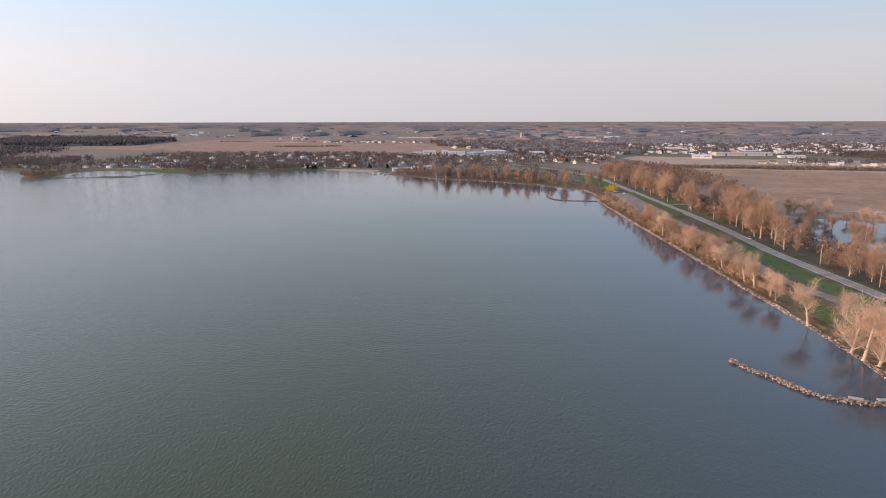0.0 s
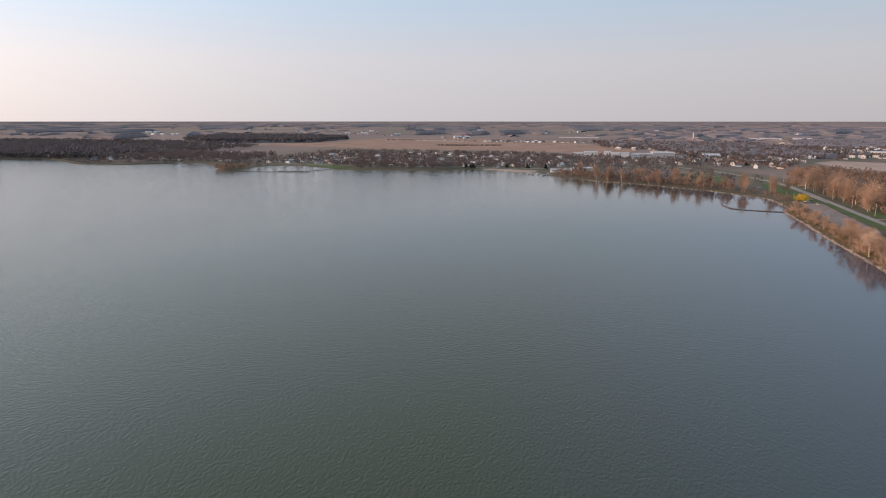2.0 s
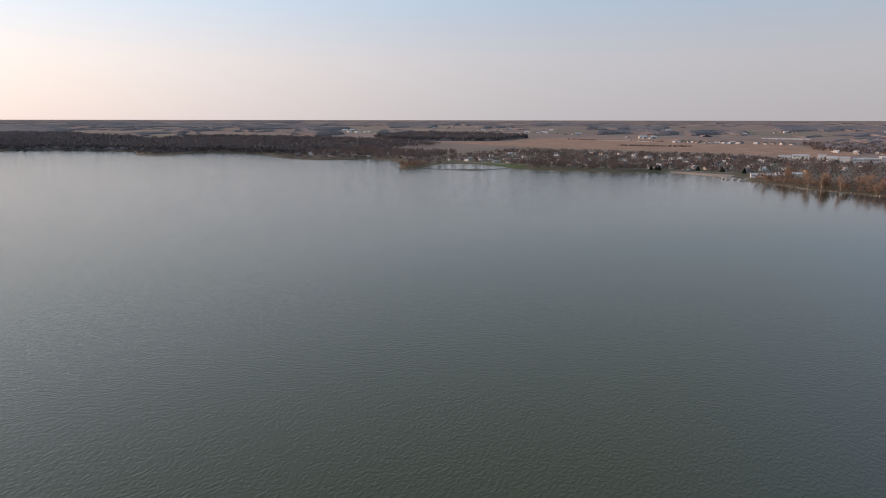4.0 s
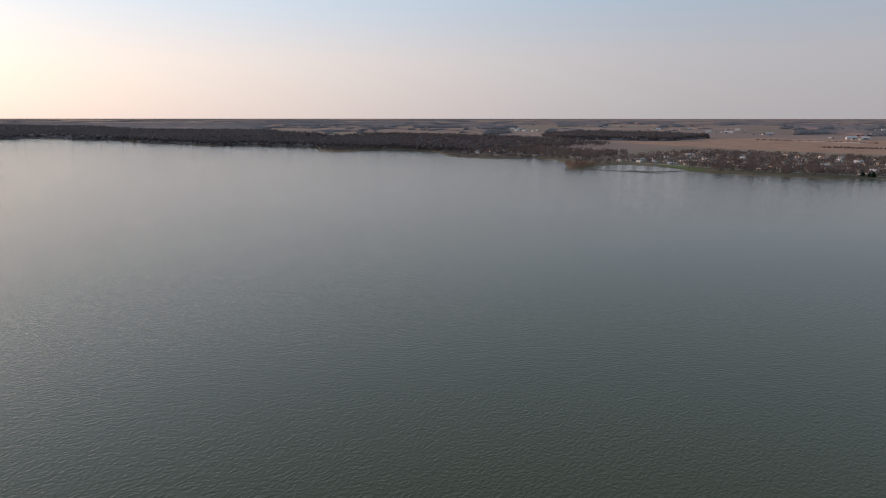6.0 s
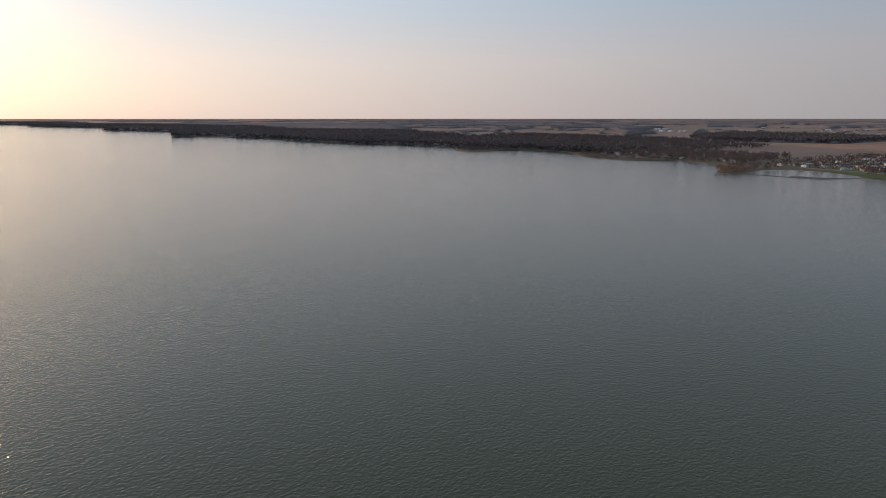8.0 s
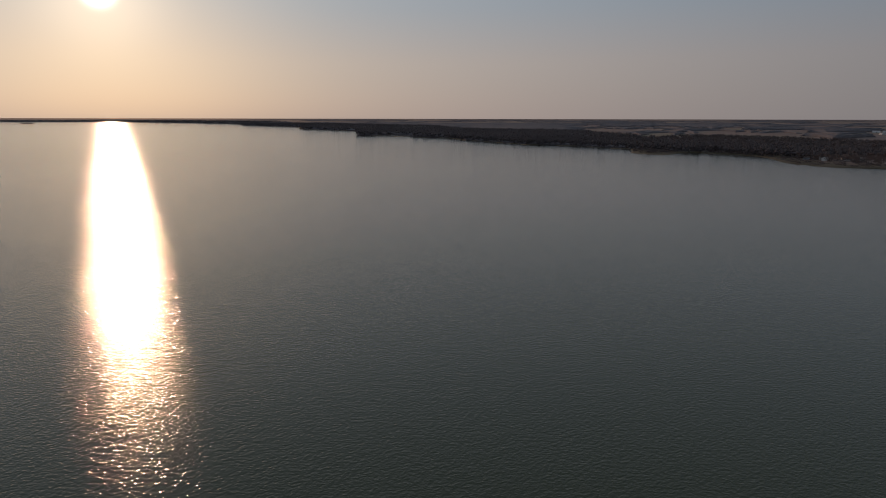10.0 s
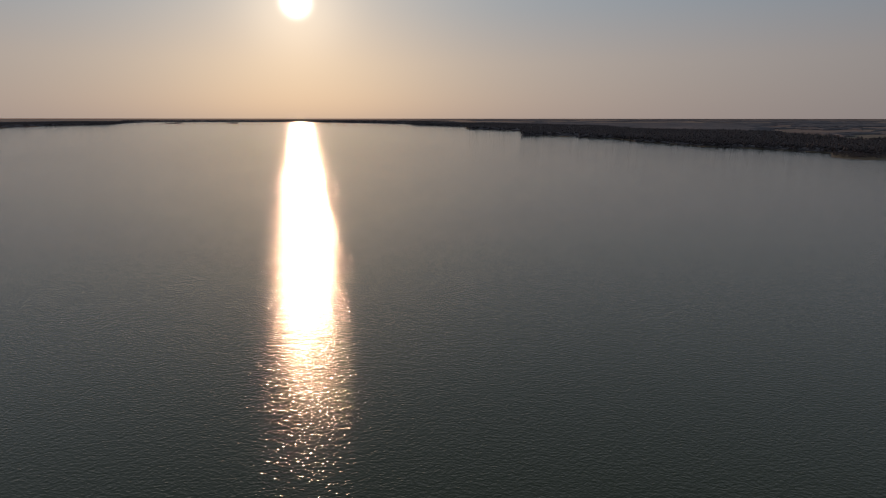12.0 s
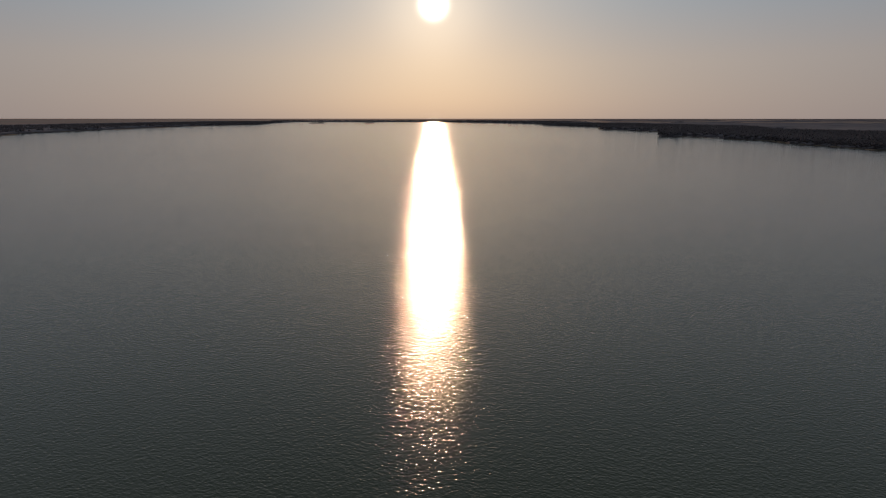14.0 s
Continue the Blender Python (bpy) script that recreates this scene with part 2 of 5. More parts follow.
M = {
    "water": water_material("lake_water", (0.059, 0.073, 0.035)),
    "pond": water_material("pond_water", (0.06, 0.06, 0.045)),
    "ground": ground_material(),
    "soil": material("ploughed_soil", [(0.25, 0.148, 0.096), (0.37, 0.222, 0.148), (0.47, 0.30, 0.205)], 0.02, 0.95, 0.1),
    "stubble": material("stubble", [(0.36, 0.245, 0.185), (0.46, 0.325, 0.25), (0.54, 0.40, 0.31)], 0.02, 0.95),
    "meadow": material("meadow", [(0.045, 0.095, 0.018), (0.075, 0.128, 0.028), (0.14, 0.13, 0.06)], 0.12, 0.95, 0.03),
    "asphalt": material("worn_asphalt", [(0.25, 0.222, 0.20), (0.33, 0.296, 0.27), (0.42, 0.385, 0.355)], 0.25, 0.9, 0.01),
    "asphalt_old": material("old_asphalt", [(0.20, 0.150, 0.125), (0.28, 0.214, 0.178), (0.36, 0.28, 0.235)], 0.2, 0.92, 0.01),
    "paint": material("road_paint", [(0.45, 0.44, 0.42), (0.7, 0.69, 0.66)], 0.6, 0.7),
    "yellow_paint": material("yellow_paint", [(0.42, 0.33, 0.10), (0.55, 0.42, 0.13)], 0.6, 0.7),
    "rock": material("limestone_rock", [(0.11, 0.08, 0.06), (0.32, 0.25, 0.19), (0.60, 0.51, 0.42)], 0.8, 0.9, 0.03, spread=0.35),
    "rubble": material("rubble", [(0.10, 0.075, 0.058), (0.38, 0.30, 0.235), (0.68, 0.57, 0.46)], 0.8, 0.9, 0.03, island=0.55),
    "wet_rock": material("dark_wet_rock", [(0.06, 0.05, 0.042), (0.13, 0.105, 0.085), (0.24, 0.20, 0.165)], 0.8, 0.6, 0.03, island=0.4),
    "concrete": material("concrete", [(0.42, 0.38, 0.34), (0.55, 0.51, 0.46)], 0.7, 0.85, 0.005),
    "sand": material("beach_sand", [(0.36, 0.28, 0.21), (0.46, 0.37, 0.29)], 0.1, 0.95),
    "bark": material("grey_brown_bark", [(0.28, 0.21, 0.155), (0.44, 0.34, 0.25)], 1.2, 0.95, 0.02, spread=0.15),
    "pale_bark": material("pale_bark", [(0.46, 0.37, 0.28), (0.68, 0.57, 0.45)], 0.9, 0.9, 0.02, spread=0.1),
    "twig": material("bare_twigs", [(0.35, 0.235, 0.160), (0.55, 0.375, 0.26)], 0.3, 0.95, spread=0.22),
    "twig_pale": material("pale_tan_twigs", [(0.47, 0.335, 0.235), (0.72, 0.53, 0.38)], 0.3, 0.95, spread=0.2),
    "twig_red": material("budding_twigs", [(0.27, 0.182, 0.130), (0.44, 0.302, 0.215)], 0.3, 0.95, spread=0.2),
    "bush": material("bush_twigs", [(0.17, 0.122, 0.06), (0.33, 0.225, 0.125)], 0.3, 0.95, spread=0.25),
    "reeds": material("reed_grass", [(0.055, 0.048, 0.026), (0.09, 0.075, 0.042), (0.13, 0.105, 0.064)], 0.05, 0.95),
    "blossom": material("yellow_blossom", [(0.55, 0.38, 0.04), (0.70, 0.50, 0.07)], 0.6, 0.9),
    "conifer": material("conifer_needles", [(0.02, 0.04, 0.015), (0.045, 0.07, 0.03)], 0.5, 0.9, spread=0.2),
    # haze over the town put into this colour: lighter, pinkish grey
    "wood_near": material("leafless_wood", [(0.140, 0.112, 0.106), (0.205, 0.164, 0.152)], 0.03, 0.95, island=0.05, open_share=0.5),
    # distance haze put into the colour: woods greyed towards violet
    "canopy": material("haze_greyed_canopy", [(0.150, 0.138, 0.146), (0.20, 0.182, 0.186)], 0.01, 0.98),
    # the paler copy, with more haze put into its colour
    "grove": material("haze_paled_canopy", [(0.192, 0.160, 0.162), (0.255, 0.215, 0.214)], 0.01, 0.98),
    "russet": material("russet_thicket", [(0.24, 0.162, 0.120), (0.38, 0.262, 0.19)], 0.05, 0.95, island=0.08, open_share=0.4),
    # haze lifts this colour too; darker than leafless_wood for woods against the sun
    "wood_far": material("haze_greyed_wood", [(0.116, 0.103, 0.106), (0.158, 0.140, 0.140)], 0.006, 0.95, island=0.05, open_share=0.25),
}


# ---- mesh helpers ----
def mesh_of(name, verts, faces, mat=None, smooth=False):
    me = bpy.data.meshes.new(name)
    me.from_pydata([tuple(v) for v in verts], [], [tuple(f) for f in faces])
    if mat is not None:
        me.materials.append(mat)
    if smooth:
        me.polygons.foreach_set("use_smooth", [True] * len(me.polygons))
    me.update()
    return me


def fast_mesh(name, verts, faces, mat, smooth=False):
    """Arrays: verts (n, 3), faces (m, k) with k corners each."""
    verts, faces = np.asarray(verts, np.float32), np.asarray(faces, np.int32)
    me = bpy.data.meshes.new(name)
    k = faces.shape[1]
    me.vertices.add(len(verts))
    me.vertices.foreach_set("co", verts.ravel())
    me.loops.add(faces.size)
    me.loops.foreach_set("vertex_index", faces.ravel())
    me.polygons.add(len(faces))
    me.polygons.foreach_set("loop_start", np.arange(0, faces.size, k, dtype=np.int32))
    me.polygons.foreach_set("use_smooth", np.full(len(faces), smooth))
    me.materials.append(mat)
    me.update(calc_edges=True)
    return me


def part(name, me, parent, label="", m=None):
    ob = new(name, me)
    ob.parent = parent
    if m is not None:
        ob.matrix_basis = m
    return tagged(ob, label) if label else ob


def box(x0, y0, z0, x1, y1, z1):
    v = [(x, y, z) for z in (z0, z1) for y in (y0, y1) for x in (x0, x1)]
    return v, [(0, 2, 3, 1), (4, 5, 7, 6), (0, 1, 5, 4), (1, 3, 7, 5), (3, 2, 6, 7), (2, 0, 4, 6)]


def joined(*solids):
    V, F = [], []
    for v, f in solids:
        F += [tuple(i + len(V) for i in q) for q in f]
        V += list(v)
    return V, F


def inside(px, py, poly):
    """Which points (arrays) lie in the polygon."""
    hit = np.zeros(np.shape(px), bool)
    n = len(poly)
    for i in range(n):
        (x0, y0), (x1, y1) = poly[i], poly[(i + 1) % n]
        if y0 == y1:
            continue
        cross = ((y0 > py) != (y1 > py)) & (px < (x1 - x0) * (py - y0) / (y1 - y0) + x0)
        hit ^= cross
    return hit


def distance_to(px, py, line, closed=True):
    best = np.full(np.shape(px), 1e12)
    n = len(line)
    for i in range(n if closed else n - 1):
        (x0, y0), (x1, y1) = line[i], line[(i + 1) % n]
        dx, dy = x1 - x0, y1 - y0
        t = np.clip(((px - x0) * dx + (py - y0) * dy) / max(dx * dx + dy * dy, 1e-9), 0, 1)
        best = np.minimum(best, (px - x0 - t * dx) ** 2 + (py - y0 - t * dy) ** 2)
    return np.sqrt(best)


# ---- the shoreline, in true metres ----
SHORE_EAST = [(100, -1400), (112, -300), (118, 60), (121, 150), (124, 172), (126, 204), (127, 252), (129, 311), (130, 357), (131, 425), (134, 490), (135, 543), (143, 572), (145, 604),
              (140, 635), (126, 651), (101, 687), (59, 720), (20, 749), (-15, 765), (-37, 789), (-69, 815), (-82, 842)]
SHORE_TOWN = [(-76, 878), (-95, 880), (-104, 861), (-139, 882), (-167, 903), (-197, 904), (-221, 883), (-264, 864), (-309, 855), (-369, 847), (-397, 856), (-430, 884), (-470, 902),
              (-525, 893), (-530, 845), (-519, 800), (-512, 779), (-530, 766), (-546, 780)]
SHORE_WEST = [(-571, 825), (-614, 868), (-660, 912), (-727, 927), (-716, 895), (-739, 872), (-772, 840), (-850, 840), (-936, 893), (-1020, 940), (-1105, 930), (-1163, 885), (-1172, 868),
              (-1110, 800), (-1120, 780), (-1185, 760), (-1300, 835), (-1339, 849), (-1514, 797), (-1649, 699), (-2033, 639), (-2232, 644), (-2411, 531), (-2640, 365), (-2717, 377)]
SHORE_FAR = [(-3136, 424), (-3410, 459), (-3800, 361), (-4213, 174), (-5314, 190), (-6519, -332), (-7786, -423), (-9551, -1149), (-12500, -3000), (-12100, -5567), (-10087, -4982),
             (-8867, -4549), (-6525, -3525), (-5735, -3341), (-5471, -3522), (-4927, -3175), (-4731, -3298), (-4318, -3007), (-3821, -2984), (-3461, -2699), (-3353, -2819),
             (-2988, -2660), (-2412, -2469), (-2177, -2225), (-2094, -2218), (-1500, -2350), (-600, -2200)]


def ragged(line, amount, reach):
    """The line with smaller and smaller wanderings put in."""
    out = []
    for (x0, y0), (x1, y1) in zip(line, line[1:] + line[:1]):
        r = math.hypot((x0 + x1) / 2 - CX, (y0 + y1) / 2 - CY)
        n = max(1, min(12, int(math.hypot(x1 - x0, y1 - y0) / (reach * max(1, r / 800)))))
        for i in range(n):
            f = i / n
            x, y = x0 + (x1 - x0) * f, y0 + (y1 - y0) * f
            k = 0 if i == 0 else amount * min(2.5, r / 500)
            w = noise.noise_vector((x * 0.03, y * 0.03, 0))
            out.append((x + k * w[0], y + k * w[1]))
    return out


LAGOON = [(-2500, 405), (-2370, 520), (-2520, 610), (-2690, 450)]
LAKE = ragged(SHORE_EAST + SHORE_TOWN + SHORE_WEST + SHORE_FAR, 2.0, 14.0)


# ---- ground and water ----
ROAD = [(172, -500), (173, 0), (173.5, 150), (173.8, 258), (173.8, 302), (174.5, 326), (177, 356), (180, 394), (182, 450), (183.5, 536), (186.5, 643), (188, 711), (187, 770), (170, 860), (145, 935), (100, 1010), (40, 1050), (-60, 1080)]


def build_ground():
    fine = np.radians(np.arange(-46, 146, 0.45))
    coarse = np.radians(np.arange(146, 314, 2.0))
    ang = np.concatenate([fine, coarse])
    rad = np.concatenate([[0.002, 40], np.geomspace(95, NEAR, 140), NEAR * np.geomspace(1.012, 8, 60), np.geomspace(NEAR * 9, 120000, 24)])
    A, R = np.meshgrid(ang, rad)
    X, Y = CX - np.sin(A) * R, CY + np.cos(A) * R
    wet = inside(X, Y, LAKE)
    d = distance_to(X, Y, LAKE)
    sd = np.where(wet, -d, d)
    Z = np.clip(sd * 0.16, -1.4, 1.25)
    x, y, z, s = pull(X, Y, Z)
    n, k = len(ang), len(rad)
    idx = np.arange(n * k).reshape(k, n)
    nx = np.roll(idx, -1, axis=1)
    faces = np.stack([idx[:-1], nx[:-1], nx[1:], idx[1:]], -1).reshape(-1, 4)
    ob = new("ground", fast_mesh("ground", np.stack([x, y, z], -1).reshape(-1, 3), faces[:, ::-1], M["ground"], True))
    me = ob.data
    uv = me.uv_layers.new(name="plan")
    loops = np.empty(len(me.loops), np.int32)
    me.loops.foreach_get("vertex_index", loops)
    uv.data.foreach_set("uv", (np.stack([X, Y], -1).reshape(-1, 2)[loops] / 1000).astype(np.float32).ravel())
    rd = distance_to(X, Y, ROAD, False)
    lawn = np.clip(1.4 - np.maximum(rd - 18, 0) / 20, 0, 1) * (sd > 0) * 0.75
    lawn = np.maximum(lawn, np.clip(1.2 - sd / 60, 0, 1) * (sd > 0) * 0.45)
    town = np.clip(1.5 - distance_to(X, Y, [(-480, 960), (-200, 960), (40, 1100), (250, 1250), (640, 1380), (1200, 1320)], False) / 190, 0, 1)
    lawn = np.maximum(lawn, town * 0.55)
    litter = np.clip(1.6 - np.maximum(sd - 10, 0) / 60, 0, 1)
    col = np.zeros((n * k, 4), np.float32)
    col[:, 0], col[:, 1], col[:, 3] = lawn.ravel(), litter.ravel(), 1
    layer = me.color_attributes.new("cover", "FLOAT_COLOR", "POINT")
    layer.data.foreach_set("color", col.ravel())
    tagged(ob, "flat brown farmland and lawns running to the horizon", "ground", kind="structure")


def build_water():
    ang = np.radians(np.arange(0, 360, 1.0))
    rad = np.concatenate([[0.002, 100, 400, 900], np.geomspace(NEAR, 16000, 60)])
    A, R = np.meshgrid(ang, rad)
    x, y, z, s = pull(CX - np.sin(A) * R, CY + np.cos(A) * R, np.zeros_like(A))
    n, k = len(ang), len(rad)
    idx = np.arange(n * k).reshape(k, n)
    nx = np.roll(idx, -1, axis=1)
    faces = np.stack([idx[:-1], nx[:-1], nx[1:], idx[1:]], -1).reshape(-1, 4)
    ob = new("lake_water", fast_mesh("lake_water", np.stack([x, y, z], -1).reshape(-1, 3), faces[:, ::-1], M["water"], True))
    tagged(ob, "wide grey-green lake with small wind ripples", "water", kind="structure")


build_ground()
build_water()


def ribbon(name, line, width, z, mat, label, category, offset=0.0, kind="structure", parent=None):
    """A flat strip along a line, with a little thickness."""
    V, F = [], []
    pts = [Vector((x, y, 0)) for x, y in line]
    for i, p in enumerate(pts):
        a, b = pts[max(0, i - 1)], pts[min(len(pts) - 1, i + 1)]
        side = (b - a).normalized().cross(Vector((0, 0, 1)))
        for w, h in ((-width / 2, z), (width / 2, z), (width / 2, z - 0.3), (-width / 2, z - 0.3)):
            q = p + side * (w + offset)
            V.append((q.x, q.y, h))
    for i in range(len(pts) - 1):
        a, b = 4 * i, 4 * i + 4
        F += [(a, a + 1, b + 1, b), (a + 1, a + 2, b + 2, b + 1), (a + 3, a, b, b + 3)]
    ob = new(name, mesh_of(name, V, F, mat))
    if parent is not None:
        ob.parent = parent
        return ob
    return tagged(ob, label, category, kind=kind)


def smooth_line(line, step=12.0):
    out = []
    for i in range(len(line) - 1):
        p0, p1, p2, p3 = [Vector(line[max(0, min(len(line) - 1, j))]) for j in (i - 1, i, i + 1, i + 2)]
        n = max(2, int((p2 - p1).length / step))
        for k in range(n):
            t = k / n
            q = 0.5 * ((2 * p1) + (p2 - p0) * t + (2 * p0 - 5 * p1 + 4 * p2 - p3) * t * t + (3 * p1 - p0 - 3 * p2 + p3) * t ** 3)
            out.append((q.x, q.y))
    return out + [tuple(line[-1])]


def sheet(name, poly, z, mat, label, category, kind="structure", step=40.0):
    """A flat sheet of ground by its outline (true plan)."""
    pts = []
    for (x0, y0), (x1, y1) in zip(poly, poly[1:] + poly[:1]):
        n = max(1, int(math.hypot(x1 - x0, y1 - y0) / step))
        for i in range(n):
            x, y = x0 + (x1 - x0) * i / n, y0 + (y1 - y0) * i / n
            w = noise.noise_vector((x * 0.02, y * 0.02, 3))
            pts.append((x + w[0] * step * 0.08, y + w[1] * step * 0.08))
    bm = bmesh.new()
    vs = []
    for x, y in pts:
        a, b, c, s = pull(x, y, z)
        vs.append(bm.verts.new((float(a), float(b), float(c))))
    f = bm.faces.new(vs)
    bmesh.ops.triangulate(bm, faces=[f])
    bmesh.ops.recalc_face_normals(bm, faces=bm.faces)
    if sum(g.normal.z for g in bm.faces) < 0:
        bmesh.ops.reverse_faces(bm, faces=bm.faces)
    me = bpy.data.meshes.new(name)
    bm.to_mesh(me)
    bm.free()
    me.materials.append(mat)
    return tagged(new(name, me), label, category, kind=kind)


def draped(name, poly, lift, mat, label, category, cell=3.0):
    """A sheet in small cells that follows the ground's slope to the water."""
    p = np.asarray(poly, float)
    lo, hi = p.min(0), p.max(0)
    U, V = np.meshgrid(np.arange(lo[0], hi[0] + cell, cell), np.arange(lo[1], hi[1] + cell, cell))
    cx, cy = (U[:-1, :-1] + U[1:, 1:]) / 2, (V[:-1, :-1] + V[1:, 1:]) / 2
    keep = inside(cx, cy, poly)
    d = distance_to(U, V, LAKE)
    Z = np.clip(np.where(inside(U, V, LAKE), -d, d) * 0.16, -1.4, 1.25) + lift
    idx = np.arange(U.size).reshape(U.shape)
    faces = np.stack([idx[:-1, :-1], idx[:-1, 1:], idx[1:, 1:], idx[1:, :-1]], -1)[keep]
    ob = new(name, fast_mesh(name, np.stack([U, V, Z], -1).reshape(-1, 3), faces, mat, True))
    return tagged(ob, label, category, kind="structure")


road_line = smooth_line(ROAD)
ribbon("road", road_line, 6.6, 1.40, M["asphalt"], "pale worn two-lane asphalt road along the lake", "road")
sheet("field", [(292, 380), (276, 450), (290, 520), (300, 593), (308, 660), (313, 753), (316, 912), (427, 914), (599, 850), (900, 720), (950, 200), (420, 120), (300, 250)], 1.36, M["soil"],
      "bare brown ploughed field with darker furrow streaks", "field")
sheet("field", [(380, 1240), (482, 1195), (560, 1120), (640, 1143), (760, 1070), (900, 990), (800, 860), (648, 915), (559, 970), (400, 990), (340, 1040), (330, 1180)], 1.34, M["stubble"],
      "tan stubble field beyond the hedgerow", "field")
sheet("field", [(-1080, 1690), (-640, 1500), (-263, 1480), (20, 1390), (70, 1560), (40, 1700), (-190, 2300), (-600, 2500), (-980, 2300), (-930, 1870)], 1.34, M["soil"],
      "wide bare brown field behind the lakeside town", "field", step=120)
sheet("pond", [(-2555, 440), (-2425, 540), (-2480, 590), (-2640, 466)], 1.5, M["pond"], "narrow bright lagoon behind a spit", "pond")
sheet("pond", [(-4297, 1577), (-4238, 1748), (-4542, 1875), (-4663, 1718)], 1.5, M["pond"], "bright far pond among fields", "pond")
sheet("pond", [(224, 440), (219, 420), (219, 395), (216, 350), (229, 320), (262, 290), (300, 300), (312, 350), (298, 412), (270, 430), (245, 448)], 1.42, M["pond"],
      "shallow flood water standing among bare trees", "pond")


# ---- trees ----
def tube(path, radii, sides):
    V, F = [], []
    for i, (p, r) in enumerate(zip(path, radii)):
        d = (path[min(i + 1, len(path) - 1)] - path[max(i - 1, 0)]).normalized()
        a = d.cross(Vector((0.31, 0.95, 0.1))).normalized()
        b = d.cross(a)
        for k in range(sides):
            w = 2 * math.pi * k / sides
            V.append(p + (a * math.cos(w) + b * math.sin(w)) * r)
    for i in range(len(path) - 1):
        for k in range(sides):
            m = (k + 1) % sides
            F.append((i * sides + k, i * sides + m, (i + 1) * sides + m, (i + 1) * sides + k))
    return V, F


def bare_tree(seed, height, spread, twigs, thick, low=0.28, deep=2):
    """Meshes' raw data: trunk with limbs; crown of fine twigs."""
    rng = random.Random(seed)
    solids, ends = [], []

    def bough(p, d, length, r, depth):
        path, radii = [p.copy()], [r]
        n = 4
        for i in range(n):
            d = (d + Vector((rng.uniform(-1, 1), rng.uniform(-1, 1), rng.uniform(-0.3, 0.7))) * 0.2).normalized()
            p = p + d * (length / n)
            path.append(p.copy())
            radii.append(r * (1 - 0.8 * (i + 1) / n))
        solids.append(tube(path, radii, 5 if depth == 0 else 3))
        for q in path[1:]:
            ends.append((q, d, length))
        if depth < deep:
            for _ in range(4 if depth == 0 else 3):
                j = rng.randint(1, n)
                out = Vector((rng.uniform(-1, 1), rng.uniform(-1, 1), rng.uniform(-0.1, 0.9))).normalized()
                bough(path[j], (d * 0.7 + out * 0.9).normalized(), length * rng.uniform(0.45, 0.65), r * 0.5, depth + 1)

    stems = rng.choice((1, 1, 2))
    for s in range(stems):
        lean = Vector((rng.uniform(-0.15, 0.15), rng.uniform(-0.15, 0.15), 1)).normalized()
        base = Vector((rng.uniform(-0.4, 0.4), rng.uniform(-0.4, 0.4), -0.4)) * (stems - 1) + Vector((0, 0, -0.4))
        top = height * rng.uniform(0.72, 0.82)
        path = [base + lean * (top * f) + Vector((rng.uniform(-1, 1), rng.uniform(-1, 1), 0)) * 0.25 * f for f in (0, 0.03, 0.2, 0.4, 0.6, 0.8, 1)]
        r = height * 0.022 / math.sqrt(stems)
        solids.append(tube(path, [r * 1.6, r * 1.1, r, r * 0.85, r * 0.65, r * 0.4, r * 0.12], 7))
        for k in range(9 if stems == 1 else 6):
            f = rng.uniform(low, 0.95)
            i = min(5, int(f * 6))
            p = path[i].lerp(path[i + 1], rng.random()) if i >= 1 else path[2]
            w = rng.uniform(0, 2 * math.pi)
            d = Vector((math.cos(w) * spread, math.sin(w) * spread, rng.uniform(0.6, 1.4))).normalized()
            bough(p, d, height * rng.uniform(0.24, 0.40) * (1.15 - 0.5 * f), r * 0.58, 0)
    V, F = [], []
    for _ in range(twigs):
        q, d, length = rng.choice(ends)
        w = Vector((rng.gauss(0, 1), rng.gauss(0, 1), rng.gauss(0.25, 1))).normalized()
        p = q + w * abs(rng.gauss(0, 0.75 if deep == 2 else 1.1)) * height / 14
        e = (d * 0.6 + w + Vector((0, 0, 0.45))).normalized() * rng.uniform(0.8, 2.2) * height / 14
        a = e.cross(Vector((rng.gauss(0, 1), rng.gauss(0, 1), rng.gauss(0, 1)))).normalized() * thick
        i = len(V)
        V += [p - a, p + a, p + e]
        F += [(i, i + 1, i + 2)]
    return joined(*solids), (V, F)


def tree_kind(seed, height, spread, twigs, thick, bark, twig, label, low=0.28, deep=2):
    (tv, tf), (cv, cf) = bare_tree(seed, height, spread, twigs, thick, low, deep)
    root = new("tree")
    tagged(root, label, "tree")
    part("trunk", mesh_of("trunk", tv, tf, bark, True), root)
    part("crown", mesh_of("crown", cv, cf, twig), root)
    return root


GROUND = 1.25
NEAR_TREES = [tree_kind(s, h, sp, 3000, 0.026, M[b], M[t], lab, lo) for s, h, sp, b, t, lab, lo in (
    (11, 15, 1.15, "pale_bark", "twig_pale", "tall leafless tree with pale bark and tan twigs", 0.2),
    (12, 13, 1.4, "bark", "twig_pale", "spreading leafless tree with tan twigs", 0.15),
    (13, 17, 1.0, "pale_bark", "twig_pale", "tall leafless tree with a pale forked trunk", 0.22),
    (14, 11, 1.1, "bark", "twig", "low leafless tree with reddish budding twigs", 0.12),
    (15, 14, 0.9, "bark", "twig", "leafless tree with reddish brown twigs", 0.16))]
